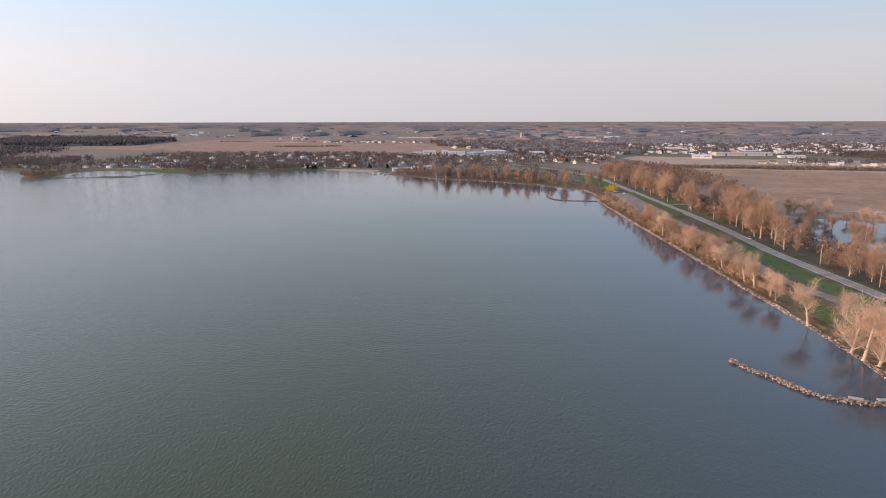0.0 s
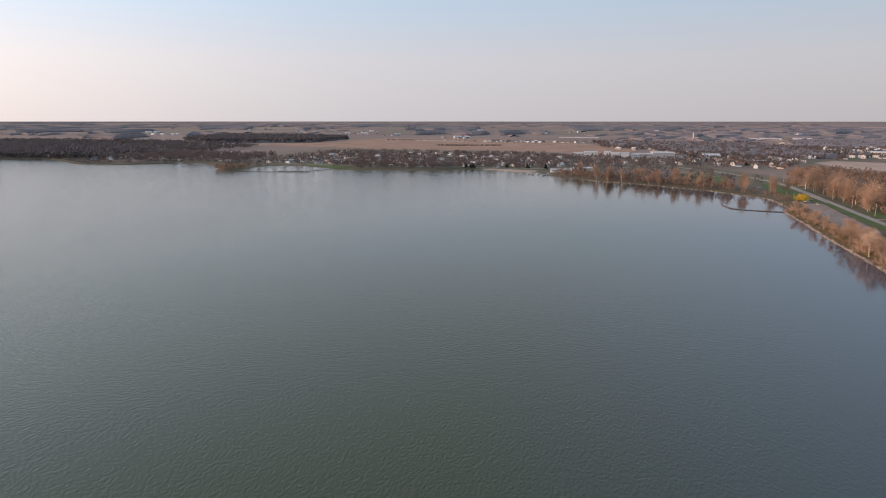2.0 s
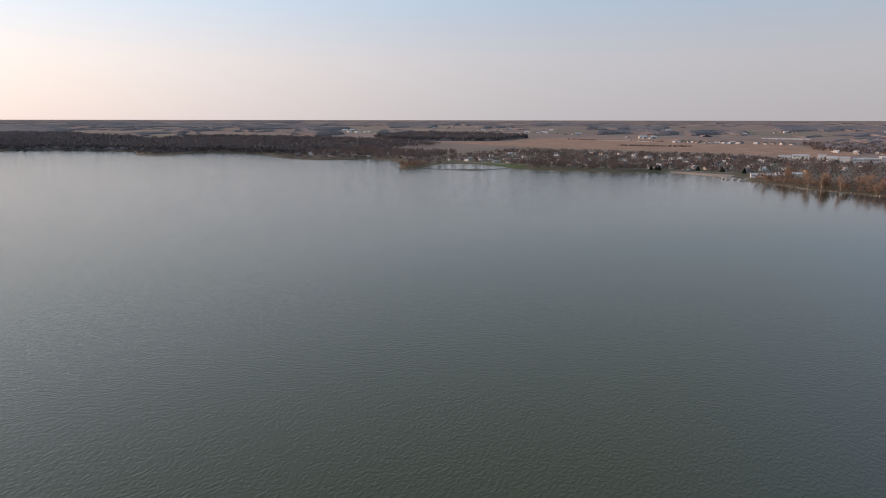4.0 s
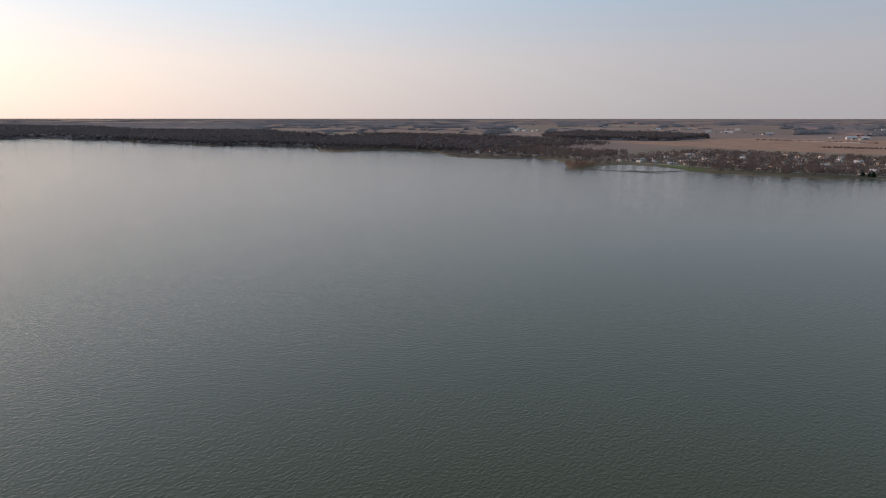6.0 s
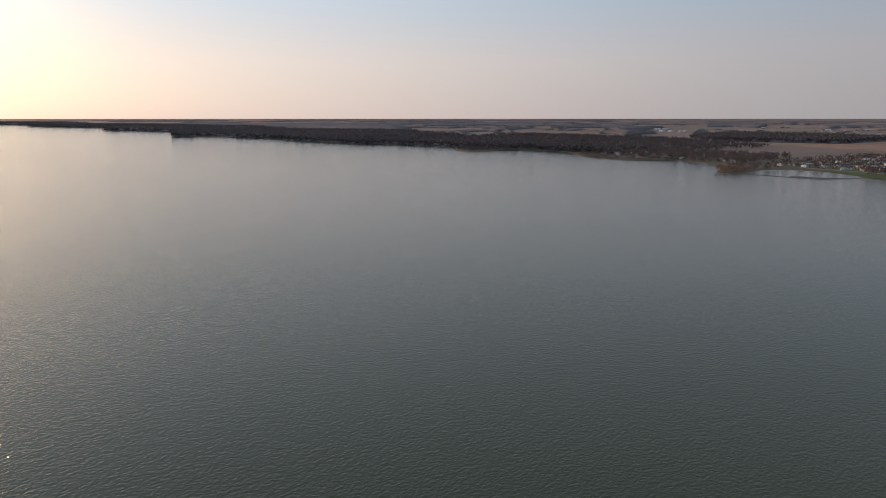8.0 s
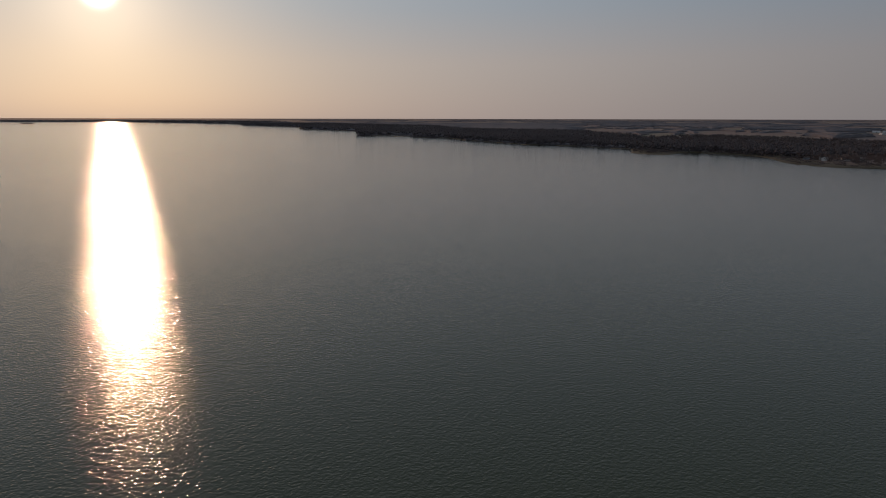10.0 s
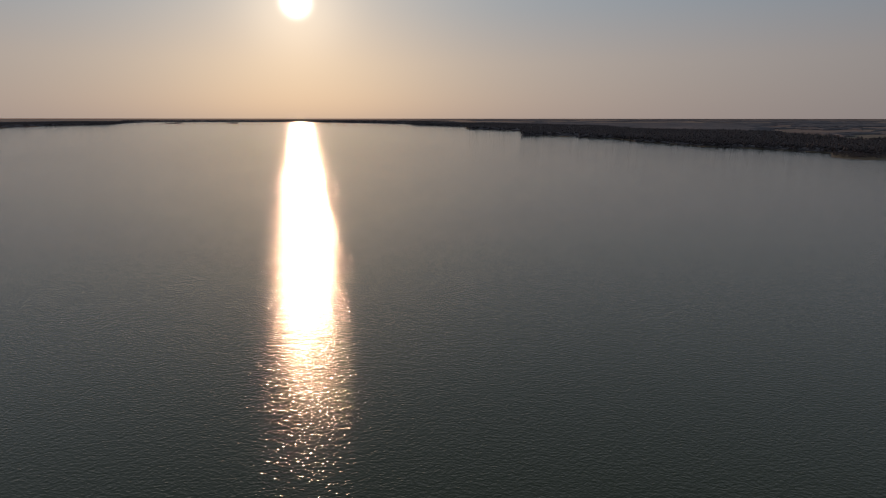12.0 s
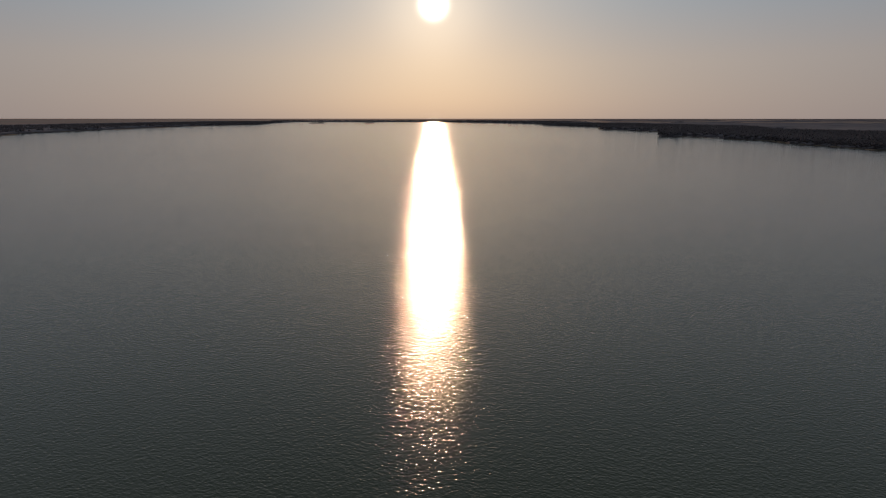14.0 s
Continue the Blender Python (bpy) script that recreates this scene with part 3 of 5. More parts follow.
BELT_TREES = [tree_kind(s, h, sp, 1900, 0.05, M[b], M[t], lab, lo, 1) for s, h, sp, b, t, lab, lo in (
    (21, 16, 0.9, "pale_bark", "twig_red", "leafless tree with pale bark in a roadside belt", 0.12),
    (22, 13, 1.0, "bark", "twig_red", "leafless tree with russet twigs in a tree belt", 0.1),
    (23, 18, 0.75, "bark", "twig", "tall slim leafless tree in a tree belt", 0.15),
    (24, 10, 1.0, "bark", "twig_red", "low leafless tree in a tree belt", 0.08))]


def shrub_kind(seed, size, mat, label, twigs=360):
    rng = random.Random(seed)
    V, F = [], []
    for _ in range(twigs):
        w = rng.uniform(0, 2 * math.pi)
        p = Vector((rng.gauss(0, 0.5), rng.gauss(0, 0.5), abs(rng.gauss(0.35, 0.3)))) * size
        e = Vector((math.cos(w) * 0.6, math.sin(w) * 0.6, rng.uniform(0.3, 1.0))) * size * rng.uniform(0.25, 0.5)
        a = e.cross(Vector((rng.gauss(0, 1), rng.gauss(0, 1), rng.gauss(0, 1)))).normalized() * size * 0.024
        i = len(V)
        V += [p - a, p + a, p + e * 0.6 + a * 1.4, p + e]
        F += [(i, i + 1, i + 2), (i, i + 2, i + 3)]
    stems = [tube([Vector((0, 0, -0.2)), Vector((rng.uniform(-0.3, 0.3), rng.uniform(-0.3, 0.3), 0.5)) * size, Vector((rng.uniform(-0.8, 0.8), rng.uniform(-0.8, 0.8), 1.0)) * size], [0.07 * size / 2, 0.04 * size / 2, 0.01], 4) for _ in range(5)]
    root = new("shrub")
    tagged(root, label, "shrub")
    part("stem", mesh_of("stem", *joined(*stems), M["bark"]), root)
    part("crown", mesh_of("crown", V, F, mat), root)
    return root


SHRUBS = [shrub_kind(31, 2.4, M["bush"], "olive-tan leafless shrub on the bank"), shrub_kind(32, 3.2, M["twig"], "tan leafless thicket shrub"),
          shrub_kind(33, 2.0, M["bush"], "low tan shrub beside the water")]
used = set()


def plant(kinds, x, y, rng, z=GROUND, lo=0.8, hi=1.15, group=""):
    src = rng.choice(kinds)
    k, wide = rng.uniform(lo, hi), rng.uniform(0.85, 1.2) if kinds is BELT_TREES else rng.uniform(1.0, 1.45)
    m = Matrix.Translation((x, y, z)) @ Matrix.Rotation(rng.uniform(0, 6.28), 4, "Z") @ Matrix.Diagonal((k * wide, k * wide, k * rng.uniform(0.88, 1.1), 1))
    if src not in used:
        used.add(src)
        src.matrix_basis = m
        ob = src
    else:
        ob = copy_thing(src, m)
        ob.matrix_basis = m
    if group:
        tagged(ob, group=group)
    return ob


def shore_x(y):
    """The east shore's x at y, between the points of its line."""
    pts = [(b, a) for a, b in SHORE_EAST[:14]]
    return float(np.interp(y, [p[0] for p in pts], [p[1] for p in pts]))


def road_x(y):
    return float(np.interp(y, [p[1] for p in ROAD[:13]], [p[0] for p in ROAD[:13]]))


def plant_park():
    rng = random.Random(5)
    y = 120.0
    while y < 535:                                        # the row on the bank
        if 160 < y < 232:                                 # the trees that stand there are set by hand
            y = 238.0
        x = shore_x(y) + rng.uniform(2.8, 7)
        if y < 300:
            plant(NEAR_TREES, x, y, rng, lo=0.85 if y < 222 else 0.6, hi=1.2 if y < 222 else 0.92, group="trees on the lake bank")
        else:
            plant(NEAR_TREES[3:], x, y, rng, lo=0.7, hi=1.05 if y < 430 else 0.85, group="trees on the lake bank")
            y += rng.uniform(0, 4) if y < 430 else rng.uniform(5, 12)
        if rng.random() < 0.8:
            plant(SHRUBS if y > 240 else SHRUBS[::2], shore_x(y + 5) + rng.uniform(2.5, 7), y + 5, rng, lo=0.6)
        for _ in range(3 if y > 240 else 0):
            f = rng.uniform(-6, 6)
            plant(SHRUBS if y > 240 else SHRUBS[::2], shore_x(y + f) + rng.uniform(3, 12), y + f, rng, lo=0.6, hi=1.3)
        y += rng.uniform(9, 14)
    for kind, x, y, k in ((0, 124.6, 202, 1.05), (2, 123.2, 176.5, 1.05), (0, 122.9, 170.5, 1.2), (2, 124.4, 166, 1.0), (1, 128.6, 231, 0.8), (1, 131.5, 326, 0.95), (0, 133.0, 372, 0.85)):
        ob = plant(NEAR_TREES[kind:kind + 1], x, y, rng, lo=k, hi=k, group="trees on the lake bank")
    for x, y, k in ((187.2, 360, 1.15), (194, 360, 1.0), (183.7, 327.5, 0.85), (181.8, 269, 0.8), (206, 418, 1.5), (201, 408, 1.35), (211, 428, 1.45), (216, 446, 1.4), (208, 394, 1.3), (219, 466, 1.45), (222, 492, 1.35)):
        plant(BELT_TREES[:1], x, y, rng, lo=k, hi=k, group="trees beyond the road")
    for _ in range(36):                                   # brown bushes all over the narrow middle of the park
        y = rng.uniform(245, 445)
        plant(SHRUBS, shore_x(y) + rng.uniform(3, 22), y, rng, lo=0.7, hi=1.5)
    y = 118.0
    while y < 600:                                        # dry grass tufts and low scrub above the rocks
        plant(SHRUBS[::2], shore_x(y) + rng.uniform(2.0, 4.5), y, rng, z=0.75, lo=0.25, hi=0.5)
        y += rng.uniform(2.4, 5.0)
    y = 130.0
    while y < 470:                                        # behind, round the park drive
        x = shore_x(y) + (rng.uniform(10, 18) if rng.random() < 0.75 or 200 < y < 390 else rng.uniform(18, 36))
        y += rng.uniform(6.5, 10)
        if y > 450 or 214 < y < 278 or (y > 400 and x > 150):              # the car park stays open
            continue
        plant(NEAR_TREES if y < 300 else NEAR_TREES[3:], x, y, rng, lo=0.5, hi=0.8, group="trees in the lakeside park")
        if rng.random() < 0.3:
            plant(SHRUBS, shore_x(y) + rng.uniform(10, 40), y + 3, rng, lo=0.7, hi=1.2)
    y = 180.0
    while y < 800:                                        # the belt beyond the road
        for k in range(2):
            if 505 < y < 535 and k == 0:
                continue
            if rng.random() < 0.24:
                continue
            x = road_x(y) + rng.uniform(9, 18) + 11 * k
            plant(BELT_TREES, x, y + rng.uniform(-4, 4), rng, lo=0.85 if y > 345 else 0.5, hi=1.3 if y > 345 else 0.85, group="trees beyond the road")
        if rng.random() < 0.7:
            plant(SHRUBS, road_x(y) + rng.uniform(12, 34), y, rng, lo=0.7, hi=1.3)
        y += rng.uniform(8, 11)
    for _ in range(26):                                   # the wood by the road's near end
        plant(NEAR_TREES[3:], rng.uniform(188, 236), rng.uniform(150, 290), rng, lo=0.85, hi=1.1, group="trees beyond the road")
    y = 265.0
    while y < 462:                                        # pale trees along the edge of the brown field
        plant(NEAR_TREES[:3], float(np.interp(y, (250, 380, 450), (292, 282, 266))) + rng.uniform(-6, 5), y, rng, lo=0.6, hi=0.95, group="trees along the field")
        y += rng.uniform(4.5, 9)
    for _ in range(24):                                   # the flooded wood
        x, y = rng.uniform(204, 256), rng.uniform(290, 455)
        plant(NEAR_TREES if rng.random() < 0.5 else BELT_TREES, x, y, rng, lo=0.75, hi=1.05, group="trees in flood water")
    for _ in range(50):                                   # round the cove
        i = rng.randint(14, 20)
        (x0, y0), (x1, y1) = SHORE_EAST[i], SHORE_EAST[i + 1]
        f = rng.random()
        d = Vector((y1 - y0, x0 - x1)).normalized()
        off = rng.uniform(4, 45)
        if i < 16 and rng.random() < 0.5:
            continue
        plant(BELT_TREES, x0 + (x1 - x0) * f + d.x * off, y0 + (y1 - y0) * f + d.y * off, rng, lo=0.8, hi=1.1, group="trees round the cove")


plant_park()


# ---- woods too far to tell tree from tree ----
TETRA = np.array([(1.1, 0, -0.5), (-0.55, 0.95, -0.5), (-0.55, -0.95, -0.5), (0, 0, 1.2)], float)
TETRA_FACES = np.array([(0, 1, 3), (1, 2, 3), (2, 0, 3), (1, 0, 2)])


def clump_cloud(points, heights, widths, mat, name, label, tufts, seed, category="wood"):
    """One mesh of many leafless crowns: each a stem, a loose heap of small uneven twig masses and some twigs standing out of them."""
    rng = np.random.default_rng(seed)
    P = np.asarray(points, float)
    n = len(P)
    h, w = np.asarray(heights)[:, None], np.asarray(widths)[:, None]
    k = max(6, tufts // 4)
    cz = 0.14 + rng.beta(1.7, 1.3, (n, k)) * 0.74
    rr = np.sqrt(np.clip(1 - ((cz - 0.48) / 0.58) ** 2, 0.08, 1)) * np.sqrt(rng.random((n, k)))
    a = rng.random((n, k)) * 2 * np.pi
    heart = P[:, None, :] + np.stack([np.cos(a) * rr * w * 0.42, np.sin(a) * rr * w * 0.42, cz * h], -1)
    size = rng.uniform(0.5, 1.1, (n, k)) * (0.95 if k > 14 else 1.25) / math.sqrt(k) * np.sqrt(h * w) * 0.5
    turn = rng.random((n, k)) * np.pi
    lump = TETRA * rng.uniform(0.65, 1.35, (n, k, 4, 1)) + rng.normal(0, 0.25, (n, k, 4, 3))
    c, s = np.cos(turn)[..., None], np.sin(turn)[..., None]
    lump = np.stack([lump[..., 0] * c - lump[..., 1] * s, lump[..., 0] * s + lump[..., 1] * c, lump[..., 2] * 1.15], -1)
    solid = (heart[:, :, None, :] + lump * size[:, :, None, None]).reshape(-1, 3)
    solid_faces = (np.arange(n * k)[:, None, None] * 4 + TETRA_FACES).reshape(-1, 3)
    t = max(4, tufts // 4)                                              # twigs that stand out of the crown
    pick = rng.integers(0, k, (n, t))
    root = np.take_along_axis(heart, pick[..., None], 1)
    reach = np.take_along_axis(size, pick, 1)[..., None] * rng.uniform(1.1, 1.9, (n, t, 1))
    way = root - (P[:, None, :] + np.stack([0 * h, 0 * h, 0.3 * h], -1))
    way = way / (np.linalg.norm(way, axis=-1, keepdims=True) + 0.1) + rng.normal(0, 0.45, way.shape)
    side = np.cross(way, rng.normal(0, 1, way.shape))
    side = side / (np.linalg.norm(side, axis=-1, keepdims=True) + 0.01) * reach * 0.13
    twig = np.stack([root - side, root + side, root + way * reach], 2)
    st = np.broadcast_to(w * 0.014, (n, 1))
    stem = np.stack([P + np.stack([-st[:, 0], 0 * st[:, 0], 0 * st[:, 0] - 0.5], -1), P + np.stack([st[:, 0], st[:, 0], 0 * st[:, 0] - 0.5], -1), P + np.stack([0 * st[:, 0], 0 * st[:, 0], h[:, 0] * 0.7], -1)], 1)
    thin = np.concatenate([twig.reshape(-1, 3), stem.reshape(-1, 3)])
    v = np.concatenate([solid, thin])
    x, y, z, _ = pull(v[:, 0], v[:, 1], np.maximum(v[:, 2], 0.4))
    faces = np.concatenate([solid_faces, np.arange(len(thin)).reshape(-1, 3) + len(solid)])
    ob = new(name, fast_mesh(name, np.stack([x, y, z], -1), faces, mat, True))
    return tagged(ob, label, category, kind="stuff")


# yards kept clear of trees, before the works and the warehouses
GREENS = ([(560, 1600), (700, 1570), (716, 1640), (580, 1668)], [(360, 1330), (450, 1312), (462, 1384), (372, 1398)], [(820, 1500), (930, 1470), (944, 1530), (836, 1556)])
CLEARINGS = (*GREENS, [(20, 1170), (170, 1170), (170, 1290), (20, 1290)], [(440, 1090), (770, 1060), (800, 1200), (560, 1250), (450, 1250)], [(-90, 1270), (30, 1230), (30, 1330), (-80, 1340)])


def scatter(poly, spacing, seed, keep=1.0):
    rng = np.random.default_rng(seed)
    p = np.asarray(poly, float)
    lo, hi = p.min(0), p.max(0)
    gx, gy = np.meshgrid(np.arange(lo[0], hi[0], spacing), np.arange(lo[1], hi[1], spacing))
    gx = gx + rng.uniform(-0.5, 0.5, gx.shape) * spacing
    gy = gy + rng.uniform(-0.5, 0.5, gy.shape) * spacing
    ok = inside(gx, gy, poly) & ~inside(gx, gy, LAKE) & ~inside(gx, gy, LAGOON) & (rng.random(gx.shape) < keep)
    for yard in CLEARINGS:
        ok &= ~inside(gx, gy, yard)
    return np.stack([gx[ok], gy[ok], np.full(ok.sum(), 1.2)], -1)


def wood(poly, spacing, height, seed, label, mat="wood_near", tufts=30, keep=1.0, width=0.9, name="woodland"):
    pts = scatter(poly, spacing, seed, keep)
    if not len(pts):
        return
    rng = np.random.default_rng(seed + 1)
    hs = height * rng.uniform(0.78, 1.12, len(pts))
    clump_cloud(pts, hs, np.maximum(hs * width, spacing * 1.1), M[mat], name, label, tufts, seed)


# shore belts and lakeside streets
wood([(-410, 905), (-300, 880), (-200, 915), (-90, 905), (60, 990), (60, 1060), (-200, 1060), (-410, 1120)], 13, 10, 41, "leafless trees among lakeside houses", tufts=120, keep=0.55)
wood([(-420, 1110), (-90, 1060), (-60, 1190), (-130, 1290), (-420, 1310)], 15, 10, 69, "leafless trees round the town's back streets", tufts=80, keep=0.65)
wood([(-600, 1125), (-420, 1110), (-420, 1310), (-600, 1320)], 14, 9.5, 70, "leafless trees behind the mobile homes", tufts=80, keep=0.7)
wood([(-600, 925), (-410, 925), (-410, 1120), (-600, 1130)], 14, 9.5, 65, "few bare trees among mobile homes", tufts=100, keep=0.42)
wood([(-720, 938), (-712, 900), (-738, 878), (-772, 846), (-850, 846), (-936, 899), (-1020, 946), (-1100, 936), (-1160, 890), (-1150, 960), (-900, 1000)], 9, 2.2, 66, "low brown scrub on the flat shore", tufts=48, keep=0.4, width=1.6, mat="wood_far")
wood([(-548, 772), (-526, 770), (-519, 800), (-521, 830), (-548, 832), (-560, 810)], 6, 8, 42, "pale leafless bushes on the tip of a spit", mat="russet", tufts=90)
wood([(-535, 840), (-522, 840), (-520, 890), (-600, 880), (-590, 850)], 9, 9, 64, "leafless trees along a narrow spit", tufts=81, keep=0.6)
wood([(-430, 890), (-380, 858), (-300, 860), (-220, 890), (-200, 930), (-420, 930)], 11, 11.5, 43, "leafless trees along the town shore", keep=0.62, tufts=120)
wood([(40, 745), (110, 700), (170, 760), (160, 860), (60, 960), (-40, 920), (-60, 840)], 10, 11, 44, "leafless park trees behind the cove", keep=0.2, tufts=121)
wood([(240, 640), (300, 600), (330, 900), (330, 960), (270, 980), (220, 900)], 10, 11, 45, "leafless wood beside the field", keep=0.8, tufts=94, mat="russet")
wood([(-900, 925), (-760, 925), (-640, 905), (-600, 930), (-640, 1120), (-900, 1150)], 11, 12, 60, "leafless wood on the shore beside the basin", mat="wood_near", tufts=81, keep=0.7)
wood([(120, 668), (101, 692), (59, 726), (20, 755), (-15, 771), (-37, 795), (-69, 821), (-60, 850), (-10, 815), (60, 768), (125, 715)], 6.5, 8, 61, "russet thicket along the cove shore", mat="russet", tufts=81, keep=0.85)
wood([(190, 300), (208, 300), (212, 420), (222, 560), (226, 700), (218, 800), (202, 700), (200, 560), (196, 430)], 6, 8, 62, "brown underwood between roadside trees", mat="russet", tufts=63, keep=0.85)
wood([(147, 604), (143, 634), (130, 652), (112, 678), (126, 690), (152, 660), (164, 640), (158, 612)], 6, 4.5, 71, "brown bushes on the point", mat="russet", tufts=81, keep=0.5)
wood([(470, 1120), (760, 1080), (940, 1000), (960, 1180), (780, 1240), (500, 1290)], 22, 8, 72, "leafless trees between warehouses", tufts=64, keep=0.5)
# hedgerows and the town's trees
wood([(320, 920), (600, 858), (900, 730), (910, 745), (610, 885), (420, 940), (320, 945)], 6, 5, 46, "brown hedgerow between fields", keep=0.9, tufts=48, mat="russet")
wood([(60, 1010), (260, 1000), (330, 1230), (300, 1500), (100, 1330), (-20, 1230), (-150, 1180)], 14, 10, 47, "leafless trees among town houses", keep=0.42, tufts=94)
wood([(150, 1290), (420, 1270), (480, 1500), (420, 2100), (-60, 2100), (-20, 1700), (100, 1560)], 15, 10.5, 48, "leafless wood behind the town", keep=0.45, tufts=40)
wood([(430, 1300), (1200, 1150), (1900, 1100), (2400, 2200), (600, 2400), (450, 1700)], 20, 8, 49, "leafless trees through the outer town", keep=0.22, tufts=31)
wood([(720, 1150), (1000, 1060), (1060, 1160), (780, 1260)], 11, 14, 50, "dark leafless wood beside warehouses", tufts=81)
wood([(560, 1010), (900, 880), (1200, 700), (1230, 740), (920, 930), (580, 1050)], 11, 10, 51, "leafless thicket along a lane", keep=0.7, tufts=81)
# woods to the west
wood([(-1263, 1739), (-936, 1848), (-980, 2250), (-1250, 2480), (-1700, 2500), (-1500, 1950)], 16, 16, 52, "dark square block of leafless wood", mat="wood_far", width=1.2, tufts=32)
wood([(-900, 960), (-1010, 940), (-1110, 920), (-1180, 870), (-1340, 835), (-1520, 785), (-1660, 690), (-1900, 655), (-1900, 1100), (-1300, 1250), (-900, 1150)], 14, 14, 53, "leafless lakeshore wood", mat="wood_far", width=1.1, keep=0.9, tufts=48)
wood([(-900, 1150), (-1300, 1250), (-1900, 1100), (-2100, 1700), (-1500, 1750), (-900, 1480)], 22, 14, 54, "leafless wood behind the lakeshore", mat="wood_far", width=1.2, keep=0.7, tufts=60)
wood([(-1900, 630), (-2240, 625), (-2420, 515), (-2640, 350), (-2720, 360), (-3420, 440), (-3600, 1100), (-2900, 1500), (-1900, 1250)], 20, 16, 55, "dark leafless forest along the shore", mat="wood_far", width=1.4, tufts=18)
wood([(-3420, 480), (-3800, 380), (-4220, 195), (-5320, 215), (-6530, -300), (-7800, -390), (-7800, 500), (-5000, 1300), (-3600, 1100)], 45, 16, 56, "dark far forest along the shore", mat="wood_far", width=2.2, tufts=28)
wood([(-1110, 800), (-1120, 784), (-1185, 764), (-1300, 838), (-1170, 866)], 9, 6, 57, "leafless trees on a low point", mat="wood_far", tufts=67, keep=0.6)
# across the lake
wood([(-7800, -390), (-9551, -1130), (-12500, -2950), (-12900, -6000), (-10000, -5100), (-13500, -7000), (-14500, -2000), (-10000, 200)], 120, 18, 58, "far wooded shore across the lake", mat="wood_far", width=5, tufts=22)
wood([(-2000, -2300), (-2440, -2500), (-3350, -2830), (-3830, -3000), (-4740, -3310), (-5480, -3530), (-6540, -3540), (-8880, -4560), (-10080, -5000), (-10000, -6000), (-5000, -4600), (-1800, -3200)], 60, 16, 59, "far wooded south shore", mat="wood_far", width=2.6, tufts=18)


def canopy_grid(U, V, mask, to_plan, height, rng):
    """A rough solid canopy over the cells of a grid that mask keeps: tops of uneven height, sides down to the ground."""
    cells_y, cells_x = mask.shape
    H = height * rng.uniform(0.7, 1.1, U.shape)
    pad = np.zeros((cells_y + 2, cells_x + 2), bool)
    pad[1:-1, 1:-1] = mask
    whole = pad[:-1, :-1] & pad[1:, :-1] & pad[:-1, 1:] & pad[1:, 1:]
    H = np.where(whole, H, H * 0.35)                                   # the edges round down
    x, y = to_plan(U, V)
    n = U.size
    idx = np.arange(n).reshape(U.shape)
    top = np.stack(pull(x, y, H + 1.2)[:3], -1).reshape(-1, 3)
    low = np.stack(pull(x, y, np.zeros_like(x))[:3], -1).reshape(-1, 3)
    quads = [np.stack([idx[:-1, :-1], idx[:-1, 1:], idx[1:, 1:], idx[1:, :-1]], -1)[mask]]
    for dy, dx, a, b in ((-1, 0, (0, 0), (0, 1)), (1, 0, (1, 1), (1, 0)), (0, -1, (1, 0), (0, 0)), (0, 1, (0, 1), (1, 1))):
        edge = mask & ~pad[1 + dy:1 + dy + cells_y, 1 + dx:1 + dx + cells_x]
        ja, ia = np.nonzero(edge)
        p, q = idx[ja + a[0], ia + a[1]], idx[ja + b[0], ia + b[1]]
        quads.append(np.stack([p + n, q + n, q, p], -1))
    return np.concatenate([top, low]), np.concatenate(quads)


def canopy_poly(poly, cell, height, seed, label, mat="canopy"):
    rng = np.random.default_rng(seed)
    p = np.asarray(poly, float)
    lo, hi = p.min(0), p.max(0)
    U, V = np.meshgrid(np.arange(lo[0], hi[0] + cell, cell), np.arange(lo[1], hi[1] + cell, cell))
    U, V = U + rng.uniform(-0.3, 0.3, U.shape) * cell, V + rng.uniform(-0.3, 0.3, U.shape) * cell
    cx, cy = (U[:-1, :-1] + U[1:, 1:]) / 2, (V[:-1, :-1] + V[1:, 1:]) / 2
    mask = inside(cx, cy, poly) & ~inside(cx, cy, LAKE) & ~inside(cx, cy, LAGOON)
    v, f = canopy_grid(U, V, mask, lambda a, b: (a, b), height, rng)
    tagged(new("forest", fast_mesh("forest", v, f, M[mat])), label, "forest", kind="stuff")


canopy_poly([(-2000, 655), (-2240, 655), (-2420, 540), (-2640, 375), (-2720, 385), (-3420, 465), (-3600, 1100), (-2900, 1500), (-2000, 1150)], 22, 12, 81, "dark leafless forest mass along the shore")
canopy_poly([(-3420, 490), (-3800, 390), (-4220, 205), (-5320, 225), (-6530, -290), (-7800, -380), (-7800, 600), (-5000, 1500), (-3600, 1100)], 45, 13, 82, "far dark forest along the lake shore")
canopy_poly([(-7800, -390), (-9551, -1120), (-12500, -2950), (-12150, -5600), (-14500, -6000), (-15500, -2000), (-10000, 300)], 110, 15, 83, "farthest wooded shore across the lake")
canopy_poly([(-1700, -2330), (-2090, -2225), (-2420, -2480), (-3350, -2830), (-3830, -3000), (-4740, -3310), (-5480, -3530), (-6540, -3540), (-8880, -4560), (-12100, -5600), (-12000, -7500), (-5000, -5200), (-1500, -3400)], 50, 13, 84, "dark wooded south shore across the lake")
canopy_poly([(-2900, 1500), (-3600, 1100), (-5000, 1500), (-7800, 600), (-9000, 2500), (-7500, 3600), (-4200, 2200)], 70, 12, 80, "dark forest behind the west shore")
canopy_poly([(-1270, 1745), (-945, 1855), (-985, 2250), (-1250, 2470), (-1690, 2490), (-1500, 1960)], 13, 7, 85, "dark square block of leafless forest")
